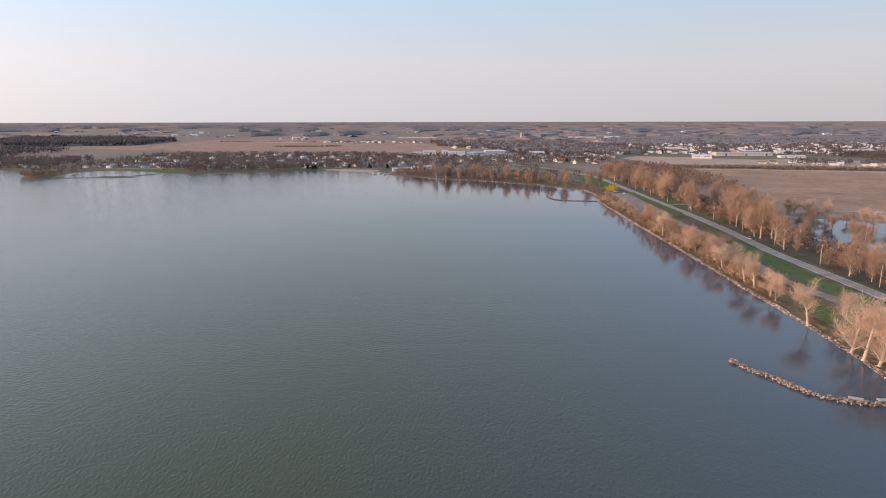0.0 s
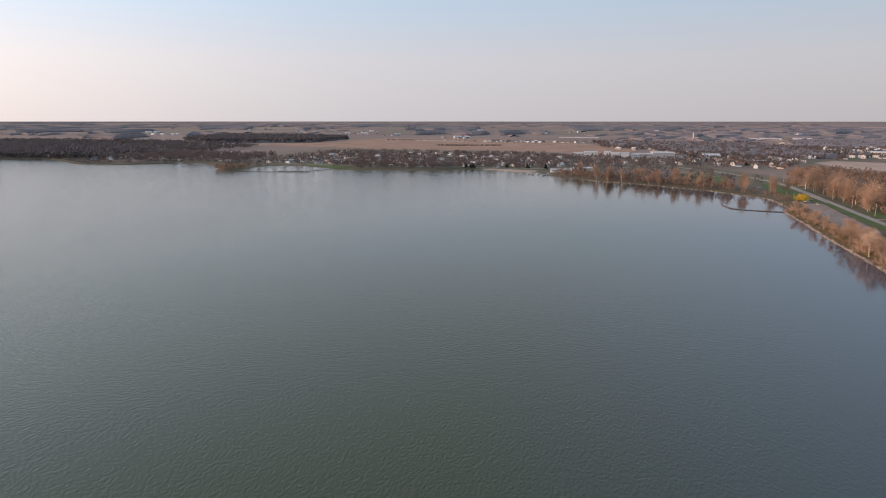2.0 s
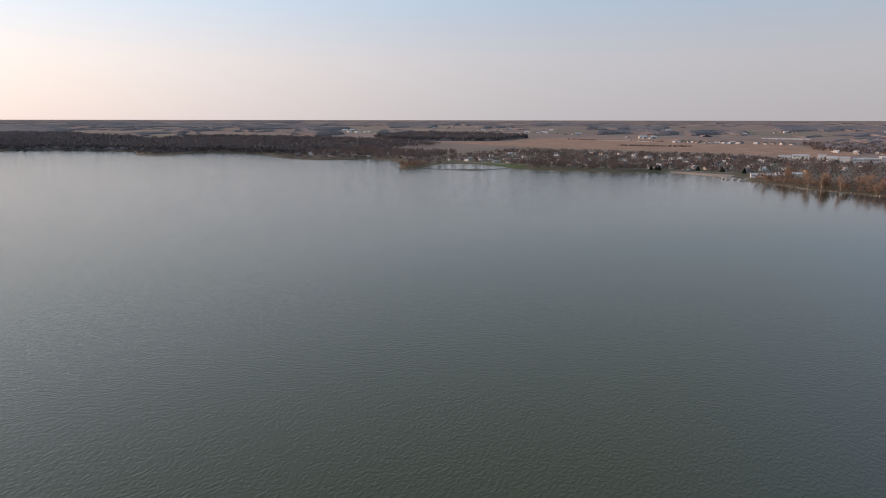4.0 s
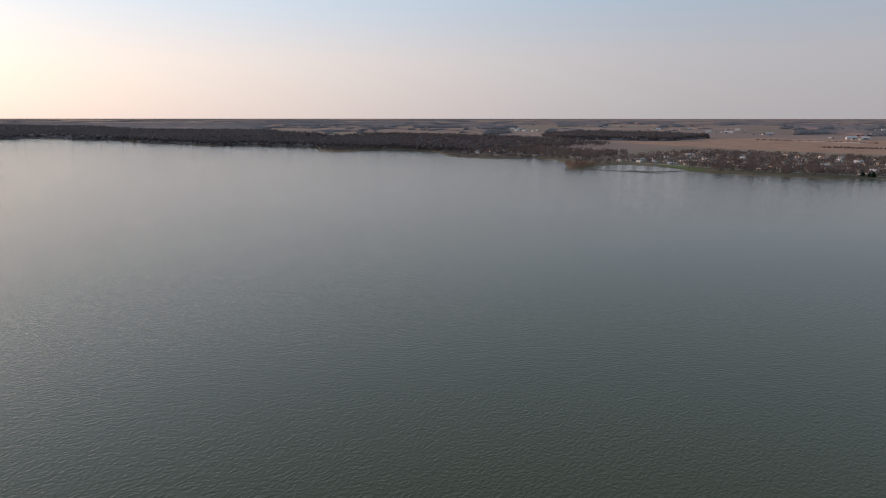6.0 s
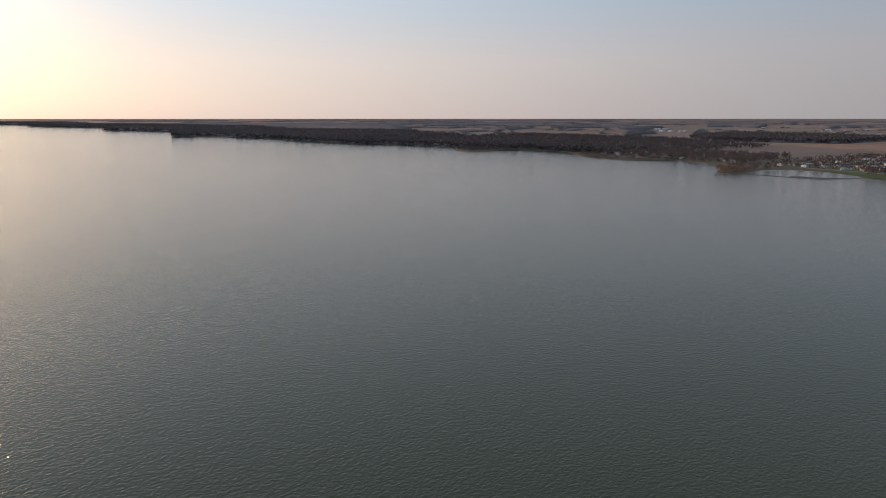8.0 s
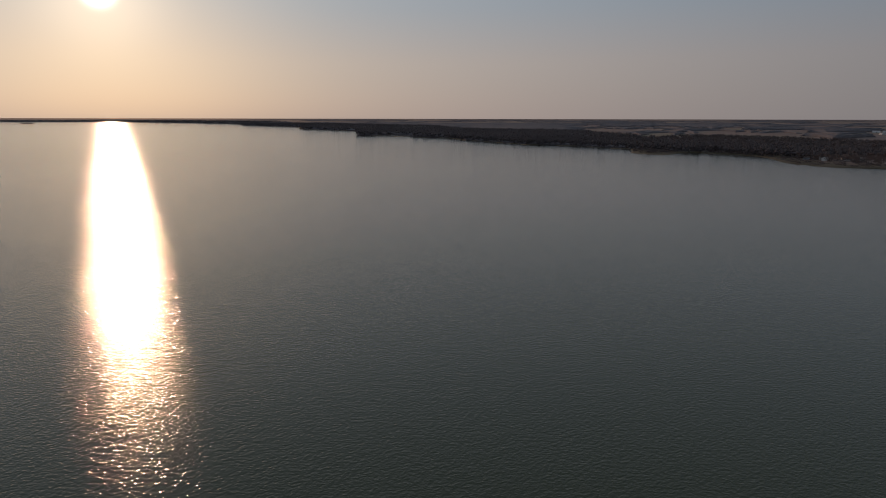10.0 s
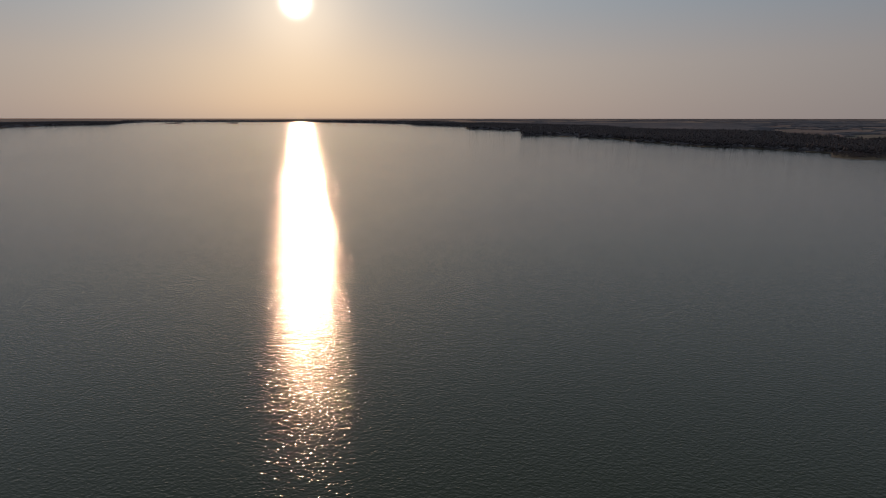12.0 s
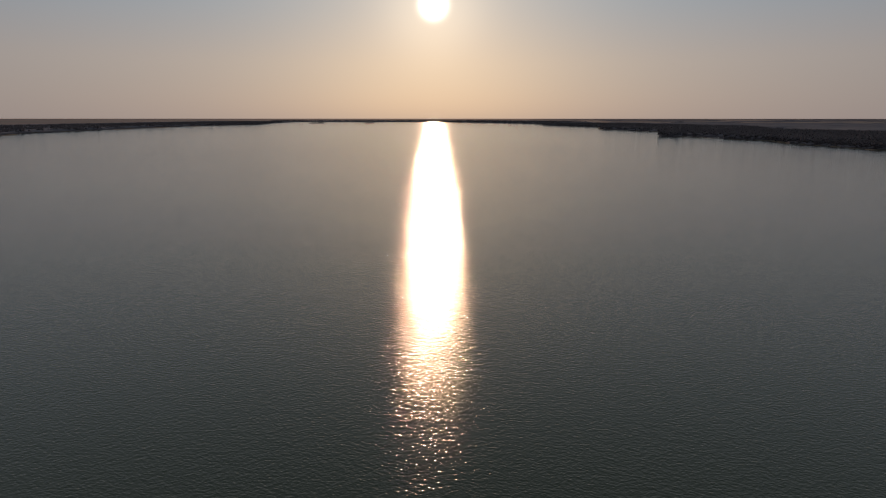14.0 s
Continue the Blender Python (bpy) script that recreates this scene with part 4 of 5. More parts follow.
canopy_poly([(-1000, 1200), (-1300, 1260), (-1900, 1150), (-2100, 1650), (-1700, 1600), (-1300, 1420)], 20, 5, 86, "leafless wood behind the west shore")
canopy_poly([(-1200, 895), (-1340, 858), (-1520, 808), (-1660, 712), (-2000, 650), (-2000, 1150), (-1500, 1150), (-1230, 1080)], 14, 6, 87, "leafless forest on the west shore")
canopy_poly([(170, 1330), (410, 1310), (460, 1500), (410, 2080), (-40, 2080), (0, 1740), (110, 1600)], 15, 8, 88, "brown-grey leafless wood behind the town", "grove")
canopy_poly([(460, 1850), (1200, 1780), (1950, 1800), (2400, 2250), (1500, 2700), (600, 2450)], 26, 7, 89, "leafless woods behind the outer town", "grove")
wood([(-480, 1712), (-400, 1700), (-300, 1738), (-296, 1756), (-400, 1722), (-480, 1730)], 7, 5, 67, "dark brown hedge across a bare field", tufts=34, width=1.5)
wood([(-800, 2166), (-480, 2106), (-440, 2110), (-440, 2120), (-480, 2118), (-800, 2180)], 8, 4, 68, "dark low hedge behind a long shed", tufts=32, width=1.6)


# woods on the plain: bearing from and to (degrees left of +Y), near and far edge in metres
WOODLOTS = [(36.4, 32.1, 5480, 9440), (36.4, 34, 3230, 3880), (28.3, 25.1, 5500, 7000), (30.4, 29, 7840, 10050), (17.6, 10.8, 3190, 4100), (18.4,
            14.6, 4680, 5950), (10.2, 5.4, 3220, 4250), (3.4, -0.7, 4470, 7700), (-7, -9.2, 2850, 3180), (-16.2, -19.2, 3960, 5890), (-28.5, -32.1, 3770, 5920),
            (23.4, 17.8, 7120, 10900), (17.8, 11.6, 4620, 7270), (3.8, -0.3, 6370, 9880), (-0.3, -6.1, 5010, 7880), (45.1, 40.4, 2860, 3040), (49.4, 40, 4480,
            5660), (37.4, 34.1, 3030, 3600), (27.6, 24.3, 5620, 6670), (61.1, 49.7, 5920, 8840), (69.4, 62.2, 6150, 9190)]


def woodlot(b0, b1, r0, r1, rng, grain, height):
    """A block of wood between two bearings and two distances: its canopy's points and faces."""
    r = (r0 + r1) / 2
    cell = r0 * 0.0045
    nx, ny = max(3, int(radians(abs(b0 - b1)) * r / cell)), max(3, min(40, int((r1 - r0) / (cell * 1.6))))
    U, V = np.meshgrid(np.linspace(0, 1, nx + 1), np.linspace(0, 1, ny + 1))
    edge = grain.uniform(-0.5, 0.5, U.shape)
    U, V = U + edge / nx, V + grain.uniform(-0.4, 0.4, U.shape) / ny
    mu, mv = (U[:-1, :-1] + U[1:, 1:]) - 1, (V[:-1, :-1] + V[1:, 1:]) - 1
    mask = np.abs(mu) ** 5 + np.abs(mv) ** 6 + grain.uniform(-0.35, 0.2, mu.shape) < 0.85

    def to_plan(u, v):
        a, d = np.radians(b0 + (b1 - b0) * u), r0 + (r1 - r0) * v + 0.05 * r0 * np.sin(u * 7 + b0)
        return -np.sin(a) * d, np.cos(a) * d

    return canopy_grid(U, V, mask, to_plan, height, grain)


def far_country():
    """Woodlots and farm hedges over the plain, out to the horizon."""
    rng = random.Random(77)
    grain = np.random.default_rng(78)
    heaps = {"canopy": ([], []), "grove": ([], [])}

    def add(v, f, mat="grove"):
        VV, FF = heaps[mat]
        FF.append(f + sum(len(p) for p in VV))
        VV.append(v)

    for b0, b1, r0, r1 in WOODLOTS:
        add(*woodlot(b0, b1, r0, r1, rng, grain, rng.uniform(10, 13)), "canopy")
    for _ in range(380):                                  # far off, wood follows on wood; its haze colour greys the horizon
        b, r = rng.uniform(-45, 95), 7200 * math.exp(rng.uniform(0, 1.75))
        w = rng.uniform(1.2, 6.5)
        x, y = -math.sin(radians(b)) * r, math.cos(radians(b)) * r
        if not inside(np.array(x), np.array(y), LAKE):
            # paler hazed colour kept off the west woods, which stand against the sun
            add(*woodlot(b, b - w, r, r * rng.uniform(1.04, 1.12), rng, grain, rng.uniform(6, 10)), "canopy" if b > 40 else "grove")
    for i in range(330):                                  # wooded suburbs in the north-east, shore forests in the west
        b = rng.uniform(-46, 1) if i % 4 else rng.uniform(44, 92)
        r = (2450 if i % 4 else 3000) * math.exp(rng.uniform(0, 1.1))
        x, y = -math.sin(radians(b)) * r, math.cos(radians(b)) * r
        if not inside(np.array(x), np.array(y), LAKE) and x > -6000:
            add(*woodlot(b, b - rng.uniform(1.0, 6.0), r, r * rng.uniform(1.03, 1.09), rng, grain, rng.uniform(3.5, 6) if i % 4 else rng.uniform(6, 9)), "grove" if i % 4 else "canopy")
    for _ in range(46):                                   # hedges and small copses between the fields
        b, r = rng.uniform(-44, 60), 2500 * math.exp(rng.uniform(0, 1.0))
        x, y = -math.sin(radians(b)) * r, math.cos(radians(b)) * r
        if inside(np.array(x), np.array(y), LAKE) or (-1200 < x < 120 and 1300 < y < 2700):
            continue
        add(*woodlot(b, b - rng.uniform(0.5, 2.6), r, r * rng.uniform(1.01, 1.03), rng, grain, rng.uniform(5, 9)))
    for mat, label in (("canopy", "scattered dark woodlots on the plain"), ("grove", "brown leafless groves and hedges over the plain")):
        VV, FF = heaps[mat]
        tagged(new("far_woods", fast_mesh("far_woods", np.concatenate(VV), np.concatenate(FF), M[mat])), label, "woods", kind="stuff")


far_country()


# ---- the lakeside park: drive, car park, lawns ----
ribbon("park_drive", smooth_line([(150, 60), (153, 150), (155, 207), (151, 240), (148, 262), (152, 300), (158, 350), (160, 420), (163, 455)]), 6.2, 1.33, M["asphalt_old"], "narrow cracked park drive under trees", "road")
sheet("car_park", [(151, 445), (168, 447), (172, 500), (175, 560), (177, 598), (160, 598), (156, 540), (152, 490)], 1.37, M["asphalt_old"], "empty faded asphalt car park by the lake", "car park", step=30)
sheet("lawn", [(164, 612), (179, 608), (182, 700), (180, 780), (166, 770), (156, 690), (158, 640)], 1.31, M["meadow"], "green mown lawn between road and lake", "lawn", step=30)
sheet("lawn", [(155, 225), (168, 228), (168.5, 330), (172, 385), (162, 375), (156, 300)], 1.31, M["meadow"], "green grass strip beside the road", "lawn", step=20)
sheet("lawn", [(131, 180), (145, 182), (146, 222), (137, 232), (131.5, 210)], 1.31, M["meadow"], "patch of green grass on the bank", "lawn", step=10)
sheet("lawn", [(70, 800), (104, 748), (132, 762), (140, 860), (110, 915), (78, 872)], 1.31, M["meadow"], "green park lawn behind the cove", "lawn", step=30)
sheet("lawn", [(190, 520), (214, 522), (216, 545), (191, 552)], 1.31, M["meadow"], "green grass patch at a road turning", "lawn", step=15)
# dark reed colour on this verge stands in for the trees' shade
sheet("lawn", [(181, 350), (205, 350), (206, 250), (196, 180), (180, 180)], 1.31, M["reeds"], "brown grass verge coloured dark for the shade under roadside trees", "lawn", step=20)
ribbon("side_road", smooth_line([(186, 512), (210, 516), (240, 520), (300, 540), (420, 580)]), 5.0, 1.385, M["asphalt_old"], "side road turning off between trees", "road")
draped("beach", [(-196, 906), (-167, 902), (-140, 882), (-104, 860), (-94, 881), (-100, 897), (-165, 914)], 0.06, M["sand"], "pale sand bathing beach at the town", "beach")
ribbon("shore_road", smooth_line([(-520, 930), (-440, 925), (-330, 915), (-220, 935), (-100, 930), (20, 985), (60, 1040)]), 6.0, 1.4, M["asphalt"], "pale shore road through the town", "road")


sheet("lawn", [(174, 462), (180.5, 462), (182, 540), (183.5, 606), (178.5, 606), (176.5, 555), (173.5, 500)], 1.42, M["meadow"], "green grass strip between car park and road", "lawn", step=10)
for green in GREENS:
    sheet("lawn", green, 1.45, M["meadow"], "green playing field among town houses", "lawn", step=30)


def road_marks():
    root = new("road_marking")
    tagged(root, "worn white edge lines and yellow centre line", "road marking", kind="structure")
    part_line = [p for p in road_line if 100 < p[1] < 900]
    for off, mat in ((3.0, "paint"), (-3.0, "paint")):
        ribbon("edge_line", part_line, 0.18, 1.418, M[mat], "", "", off, parent=root)
    ribbon("centre_line", part_line, 0.20, 1.418, M["yellow_paint"], "", "", 0.0, parent=root)
    bays = new("parking_line")
    tagged(bays, "faded white parking bay lines", "road marking", kind="structure")
    for i in range(22):
        y = 455 + i * 6.2
        v, f = box(157, y, 1.374, 166, y + 0.25, 1.384)
        part("bay_line", mesh_of("bay_line", v, f, M["paint"]), bays)


road_marks()


# ---- stones ----
def stone_mesh(seed):
    rng = random.Random(seed)
    bm = bmesh.new()
    for _ in range(14):
        w = Vector((rng.gauss(0, 1), rng.gauss(0, 1), rng.gauss(0, 1))).normalized()
        bm.verts.new((w.x * rng.uniform(0.45, 0.62), w.y * rng.uniform(0.32, 0.5), w.z * rng.uniform(0.28, 0.42)))
    bmesh.ops.convex_hull(bm, input=bm.verts)
    bmesh.ops.delete(bm, geom=[v for v in bm.verts if not v.link_faces], context="VERTS")
    me = bpy.data.meshes.new("stone")
    bm.to_mesh(me)
    bm.free()
    me.materials.append(M["rock"])
    return me


STONES = [stone_mesh(s) for s in range(90, 100)]


def stone_arrays():
    out = []
    for me in STONES:
        v = np.empty(len(me.vertices) * 3, np.float32)
        me.vertices.foreach_get("co", v)
        out.append((v.reshape(-1, 3), np.array([tuple(p.vertices) for p in me.polygons])))
    return out


def rubble(name, spots, label, category="rocks", parent=None, mat="rubble"):
    """Many stones in one mesh: spots of (x, y, z, size)."""
    rng = np.random.default_rng(len(spots))
    arrays, V, F, n = stone_arrays(), [], [], 0
    for x, y, z, size in spots:
        v, f = arrays[rng.integers(len(arrays))]
        a, b = rng.random() * 6.28, rng.normal(0, 0.4)
        c, s = math.cos(a), math.sin(a)
        w = v * size
        w = np.stack([w[:, 0], w[:, 1] * math.cos(b) - w[:, 2] * math.sin(b), w[:, 1] * math.sin(b) + w[:, 2] * math.cos(b)], -1)
        w = np.stack([w[:, 0] * c - w[:, 1] * s + x, w[:, 0] * s + w[:, 1] * c + y, w[:, 2] + z], -1)
        V.append(w)
        F.append(f + n)
        n += len(w)
    ob = new(name, fast_mesh(name, np.concatenate(V), np.concatenate(F), M[mat]))
    if parent is not None:
        ob.parent = parent
        ob["kind"] = "stuff"
        return ob
    return tagged(ob, label, category, kind="stuff")


def revetment():
    rng = random.Random(8)
    spots = []
    y = 60.0
    while y < 560:
        x = shore_x(y)
        thick = 0.5 + noise.noise((y * 0.06, 0, 5))
        for _ in range(2 + int(5 * max(0, thick))):
            f = rng.uniform(-0.15, 0.22 + 0.25 * thick)
            spots.append((x - 0.4 + 3.6 * f, y + rng.uniform(-0.5, 0.5), 0.05 + 0.9 * max(0, f), rng.uniform(0.35, 0.8) * (1.7 if rng.random() < 0.15 else 1)))
        y += 0.62
    rubble("stone_revetment", spots, "tan broken limestone rocks armouring the lake bank", "revetment")
    spots = []
    for i in range(12, 22):
        (x0, y0), (x1, y1) = SHORE_EAST[i], SHORE_EAST[i + 1]
        n = int(math.hypot(x1 - x0, y1 - y0) / 0.9)
        for k in range(n):
            f = k / n
            spots.append((x0 + (x1 - x0) * f + rng.uniform(-1.5, 2), y0 + (y1 - y0) * f + rng.uniform(-1.5, 2), rng.uniform(0, 0.7), rng.uniform(0.6, 1.5)))
    rubble("stone_revetment", spots, "low band of rocks round the cove", "revetment")


revetment()


def jetty(line, width, height, label, pieces, seed, size=1.5, mat="rubble"):
    """A rock mole along a line: a core of rubble, with the larger stones as parts."""
    rng = random.Random(seed)
    root = new("rock_jetty")
    tagged(root, label, "jetty")
    pts = smooth_line(line, 1.0)
    core = []
    for x, y in pts:
        for _ in range(10):
            d = rng.uniform(-1, 1)
            core.append((x + d * width / 2 * rng.uniform(0.6, 1), y + d * width / 2 * rng.uniform(-0.6, 0.9), height * (1 - d * d) * 0.5 - 0.1, rng.uniform(0.9, 1.5) * size * 0.75))
    rubble("rubble_core", core, "", parent=root, mat=mat)
    for _ in range(pieces):
        x, y = rng.choice(pts)
        d = rng.uniform(-1, 1)
        ob = new("rock", rng.choice(STONES))
        ob.parent = root
        k = rng.uniform(0.7, 1.5) * size
        ob.matrix_basis = pose(x + d * width * 0.45, y + d * width * 0.42 * rng.choice((-1, 1)), height * (1 - 0.8 * d * d) * 0.85, rng.uniform(-30, 30), rng.uniform(-30, 30), rng.uniform(0, 360)) @ Matrix.Diagonal((k, k, k * 0.8, 1))
    return root


jetty([(84.5, 171.5), (87.5, 164), (91.5, 157), (95, 149.5), (101, 145), (110, 143), (121, 146)], 2.3, 1.0, "curved mole of tan broken rocks in the lake", 290, 3, 0.78)
jetty([(95, 572), (97, 560), (101, 552), (112, 547.5), (124, 545), (136, 543)], 2.6, 0.8, "low dark rock mole off the point", 24, 4, 0.9, "wet_rock")
jetty([(-514, 776), (-480, 783), (-450, 786), (-405, 794)], 2.2, 0.6, "thin rock breakwater before a basin", 12, 5, 1.2, "wet_rock")
jetty([(-455, 800), (-430, 806), (-415, 815), (-400, 850)], 2.2, 0.6, "thin rock breakwater beside a basin", 8, 6, 1.2, "wet_rock")


def slab(x, y, z, turn):
    v, f = box(-1.7, -0.65, -0.14, 1.7, 0.65, 0.14)
    ob = new("concrete_slab", mesh_of("concrete_slab", v, f, M["concrete"]))
    ob.matrix_basis = pose(x, y, z, 3, 2, turn)
    bev = ob.modifiers.new("bevel", "BEVEL")
    bev.width, bev.segments = 0.05, 1
    tagged(ob, "flat pale concrete slab lying on the jetty", "slab", "slabs on the jetty")


for x, y, z, a in ((104, 144.9, 0.88, -20), (110.5, 144.0, 0.92, 4), (116, 145.2, 0.92, 16)):
    slab(x, y, z, a)

# ---- yellow blossom and conifers ----
yellow = shrub_kind(61, 5.2, M["blossom"], "bright yellow blossoming tree on the point", 900)
yellow.matrix_basis = pose(166, 617, GROUND)


def conifer_kind(seed, h):
    rng = random.Random(seed)
    V, F = [], []
    for _ in range(420):
        f = rng.random() ** 0.8
        r = h * 0.34 * (1 - f) ** 0.7 + 0.1
        w = rng.uniform(0, 6.283)
        p = Vector((math.cos(w) * r * 0.25, math.sin(w) * r * 0.25, h * (0.08 + 0.9 * f)))
        e = Vector((math.cos(w) * r, math.sin(w) * r, -0.25 * r))
        a = e.cross(Vector((0, 0, 1))).normalized() * 0.35
        i = len(V)
        V += [p - a, p + a, p + e, p + e * 0.6 + Vector((0, 0, 0.5))]
        F += [(i, i + 1, i + 2), (i, i + 2, i + 3)]
    root = new("conifer")
    tagged(root, "dark green conifer on the shore", "tree", "conifers on the shore")
    part("trunk", mesh_of("trunk", *tube([Vector((0, 0, -0.3)), Vector((0, 0, h * 0.5)), Vector((0, 0, h))], [0.22, 0.14, 0.02], 6), M["bark"]), root)
    part("crown", mesh_of("crown", V, F, M["conifer"]), root)
    return root


con_rng = random.Random(2)
CONIFERS = [conifer_kind(1, 8), conifer_kind(2, 6.5)]
for x, y in ((-208, 918), (-202, 921), (-197, 916), (-150, 940), (-118, 934), (-90, 925), (-300, 930), (-258, 938), (160, 1150), (210, 1085)):
    plant(CONIFERS, x, y, con_rng, lo=0.8, hi=1.2)


# ---- buildings ----
PAINTS = {n: material(n, [tuple(v * 0.86 for v in c), c], 0.5, 0.7, spread=s) for n, c, s in (
    ("white_siding", (0.74, 0.73, 0.71), 0.06), ("cream_siding", (0.66, 0.60, 0.50), 0.08), ("grey_siding", (0.42, 0.42, 0.42), 0.15), ("red_brick", (0.34, 0.17, 0.12), 0.1),
    ("blue_siding", (0.34, 0.40, 0.48), 0.1), ("grey_shingle", (0.105, 0.098, 0.095), 0.35), ("brown_shingle", (0.125, 0.095, 0.078), 0.3), ("pale_metal", (0.66, 0.67, 0.68), 0.12),
    ("metal_grey", (0.44, 0.45, 0.47), 0.05), ("dark_trim", (0.10, 0.09, 0.09), 0.1), ("orange_steel", (0.55, 0.28, 0.10), 0.1), ("purple_canvas", (0.10, 0.09, 0.34), 0.05), ("green_metal", (0.12, 0.22, 0.15), 0.1))}


def glass_material():
    m = bpy.data.materials.new("window_glass")
    m.use_nodes = True
    b = m.node_tree.nodes["Principled BSDF"]
    b.inputs["Base Color"].default_value, b.inputs["Roughness"].default_value = (0.03, 0.04, 0.05, 1), 0.08
    return m


GLASS = glass_material()


def gable(w, d, h, rise, over=0.5):
    """Walls with gable ends, and a roof of two thick slopes; the ridge runs along x."""
    walls = ([(-w / 2, -d / 2, -0.3), (w / 2, -d / 2, -0.3), (w / 2, d / 2, -0.3), (-w / 2, d / 2, -0.3), (-w / 2, -d / 2, h), (w / 2, -d / 2, h), (w / 2, d / 2, h), (-w / 2, d / 2, h), (-w / 2, 0, h + rise), (w / 2, 0, h + rise)],
             [(0, 1, 5, 4), (2, 3, 7, 6), (1, 2, 6, 9, 5), (3, 0, 4, 8, 7)])
    k = rise / (d / 2)
    e = d / 2 + over
    t = 0.18
    prof = [(-e, h - over * k + 0.03), (0, h + rise + 0.03), (e, h - over * k + 0.03), (e, h - over * k + 0.03 + t), (0, h + rise + 0.03 + t * 1.2), (-e, h - over * k + 0.03 + t)]
    V = [(x, y, z) for x in (-w / 2 - over, w / 2 + over) for y, z in prof]
    F = [(0, 1, 7, 6), (1, 2, 8, 7), (2, 3, 9, 8), (3, 4, 10, 9), (4, 5, 11, 10), (5, 0, 6, 11), (5, 4, 1, 0), (4, 3, 2, 1), (6, 7, 10, 11), (7, 8, 9, 10)]
    return walls, (V, F)


def house_kind(name, w, d, h, rise, wall, roof, label, category="house", windows=2, chimney=True, garage=False):
    walls, top = gable(w, d, h, rise)
    root = new(name)
    tagged(root, label, category)
    part("wall", mesh_of("wall", *walls, PAINTS[wall]), root)
    r = part("roof", mesh_of("roof", *top, PAINTS[roof]), root)
    if chimney:
        part("chimney", mesh_of("chimney", *box(w * 0.2, d * 0.1, h, w * 0.2 + 0.7, d * 0.1 + 0.7, h + rise + 0.9), PAINTS["red_brick"]), r)
    part("door", mesh_of("door", *box(-0.5, -d / 2 - 0.06, 0.1, 0.5, -d / 2 + 0.05, 2.15), PAINTS["dark_trim"]), root)
    pane = mesh_of("window", *joined(box(-0.75, -0.05, 0, 0.75, 0.05, 1.3)), GLASS)
    for i in range(windows):
        x = w * (-0.36 + 0.72 * (i + 0.5) / windows)
        if abs(x) < 1.4:
            x += 1.8
        part("window", pane, root, m=pose(x, -d / 2, 1.0))
        if h > 4.5:
            part("window", pane, root, m=pose(x, -d / 2, 3.7))
    part("window", pane, root, m=pose(w / 2, 0, 1.1, 0, 0, 90))
    if garage:
        part("garage_door", mesh_of("garage_door", *box(w * 0.22, -d / 2 - 0.05, 0.05, w * 0.46, -d / 2 + 0.05, 2.3), PAINTS["pale_metal"]), root)
    return root


HOUSES = [
    house_kind("house", 12, 8, 2.9, 2.3, "white_siding", "grey_shingle", "white single-storey house with a grey gable roof", garage=True),
    house_kind("house", 11, 8.5, 5.4, 2.6, "white_siding", "grey_shingle", "white two-storey house with a grey shingle roof"),
    house_kind("house", 13, 8, 3.0, 2.1, "cream_siding", "brown_shingle", "cream single-storey house with a brown roof", garage=True),
    house_kind("house", 10, 8, 5.2, 2.8, "grey_siding", "grey_shingle", "grey two-storey house with a gable roof"),
    house_kind("house", 12, 8.5, 3.0, 2.3, "red_brick", "brown_shingle", "brick single-storey house with a brown roof"),
    house_kind("house", 11, 8, 3.1, 2.4, "white_siding", "pale_metal", "white house with a pale metal gable roof"),
    house_kind("house", 9, 7, 5.2, 2.2, "white_siding", "brown_shingle", "white two-storey house with a brown roof"),
    house_kind("house", 11, 8, 3.1, 2.4, "blue_siding", "grey_shingle", "blue-grey house with a grey gable roof")]
CABINS = [
    house_kind("mobile_home", 15, 4.4, 2.7, 0.7, "white_siding", "pale_metal", "long white mobile home with a low pale roof", "mobile home", chimney=False),
    house_kind("mobile_home", 14, 4.4, 2.7, 0.8, "cream_siding", "grey_shingle", "cream mobile home with a low grey roof", "mobile home", chimney=False),
    house_kind("mobile_home", 11, 5.0, 2.7, 1.4, "grey_siding", "brown_shingle", "grey cabin with a brown roof", "mobile home", chimney=False)]


FAR_HOUSES = (
    (12, 8, 3.0, 2.2, "white_siding", "grey_shingle"), (11, 8, 3.2, 2.2, "white_siding", "pale_metal"),
    (10, 8, 5.2, 2.4, "white_siding", "brown_shingle"), (12, 9, 3.0, 2.4, "grey_siding", "grey_shingle"), (11, 8, 3.0, 2.4, "grey_siding", "brown_shingle"))
far_spots = []


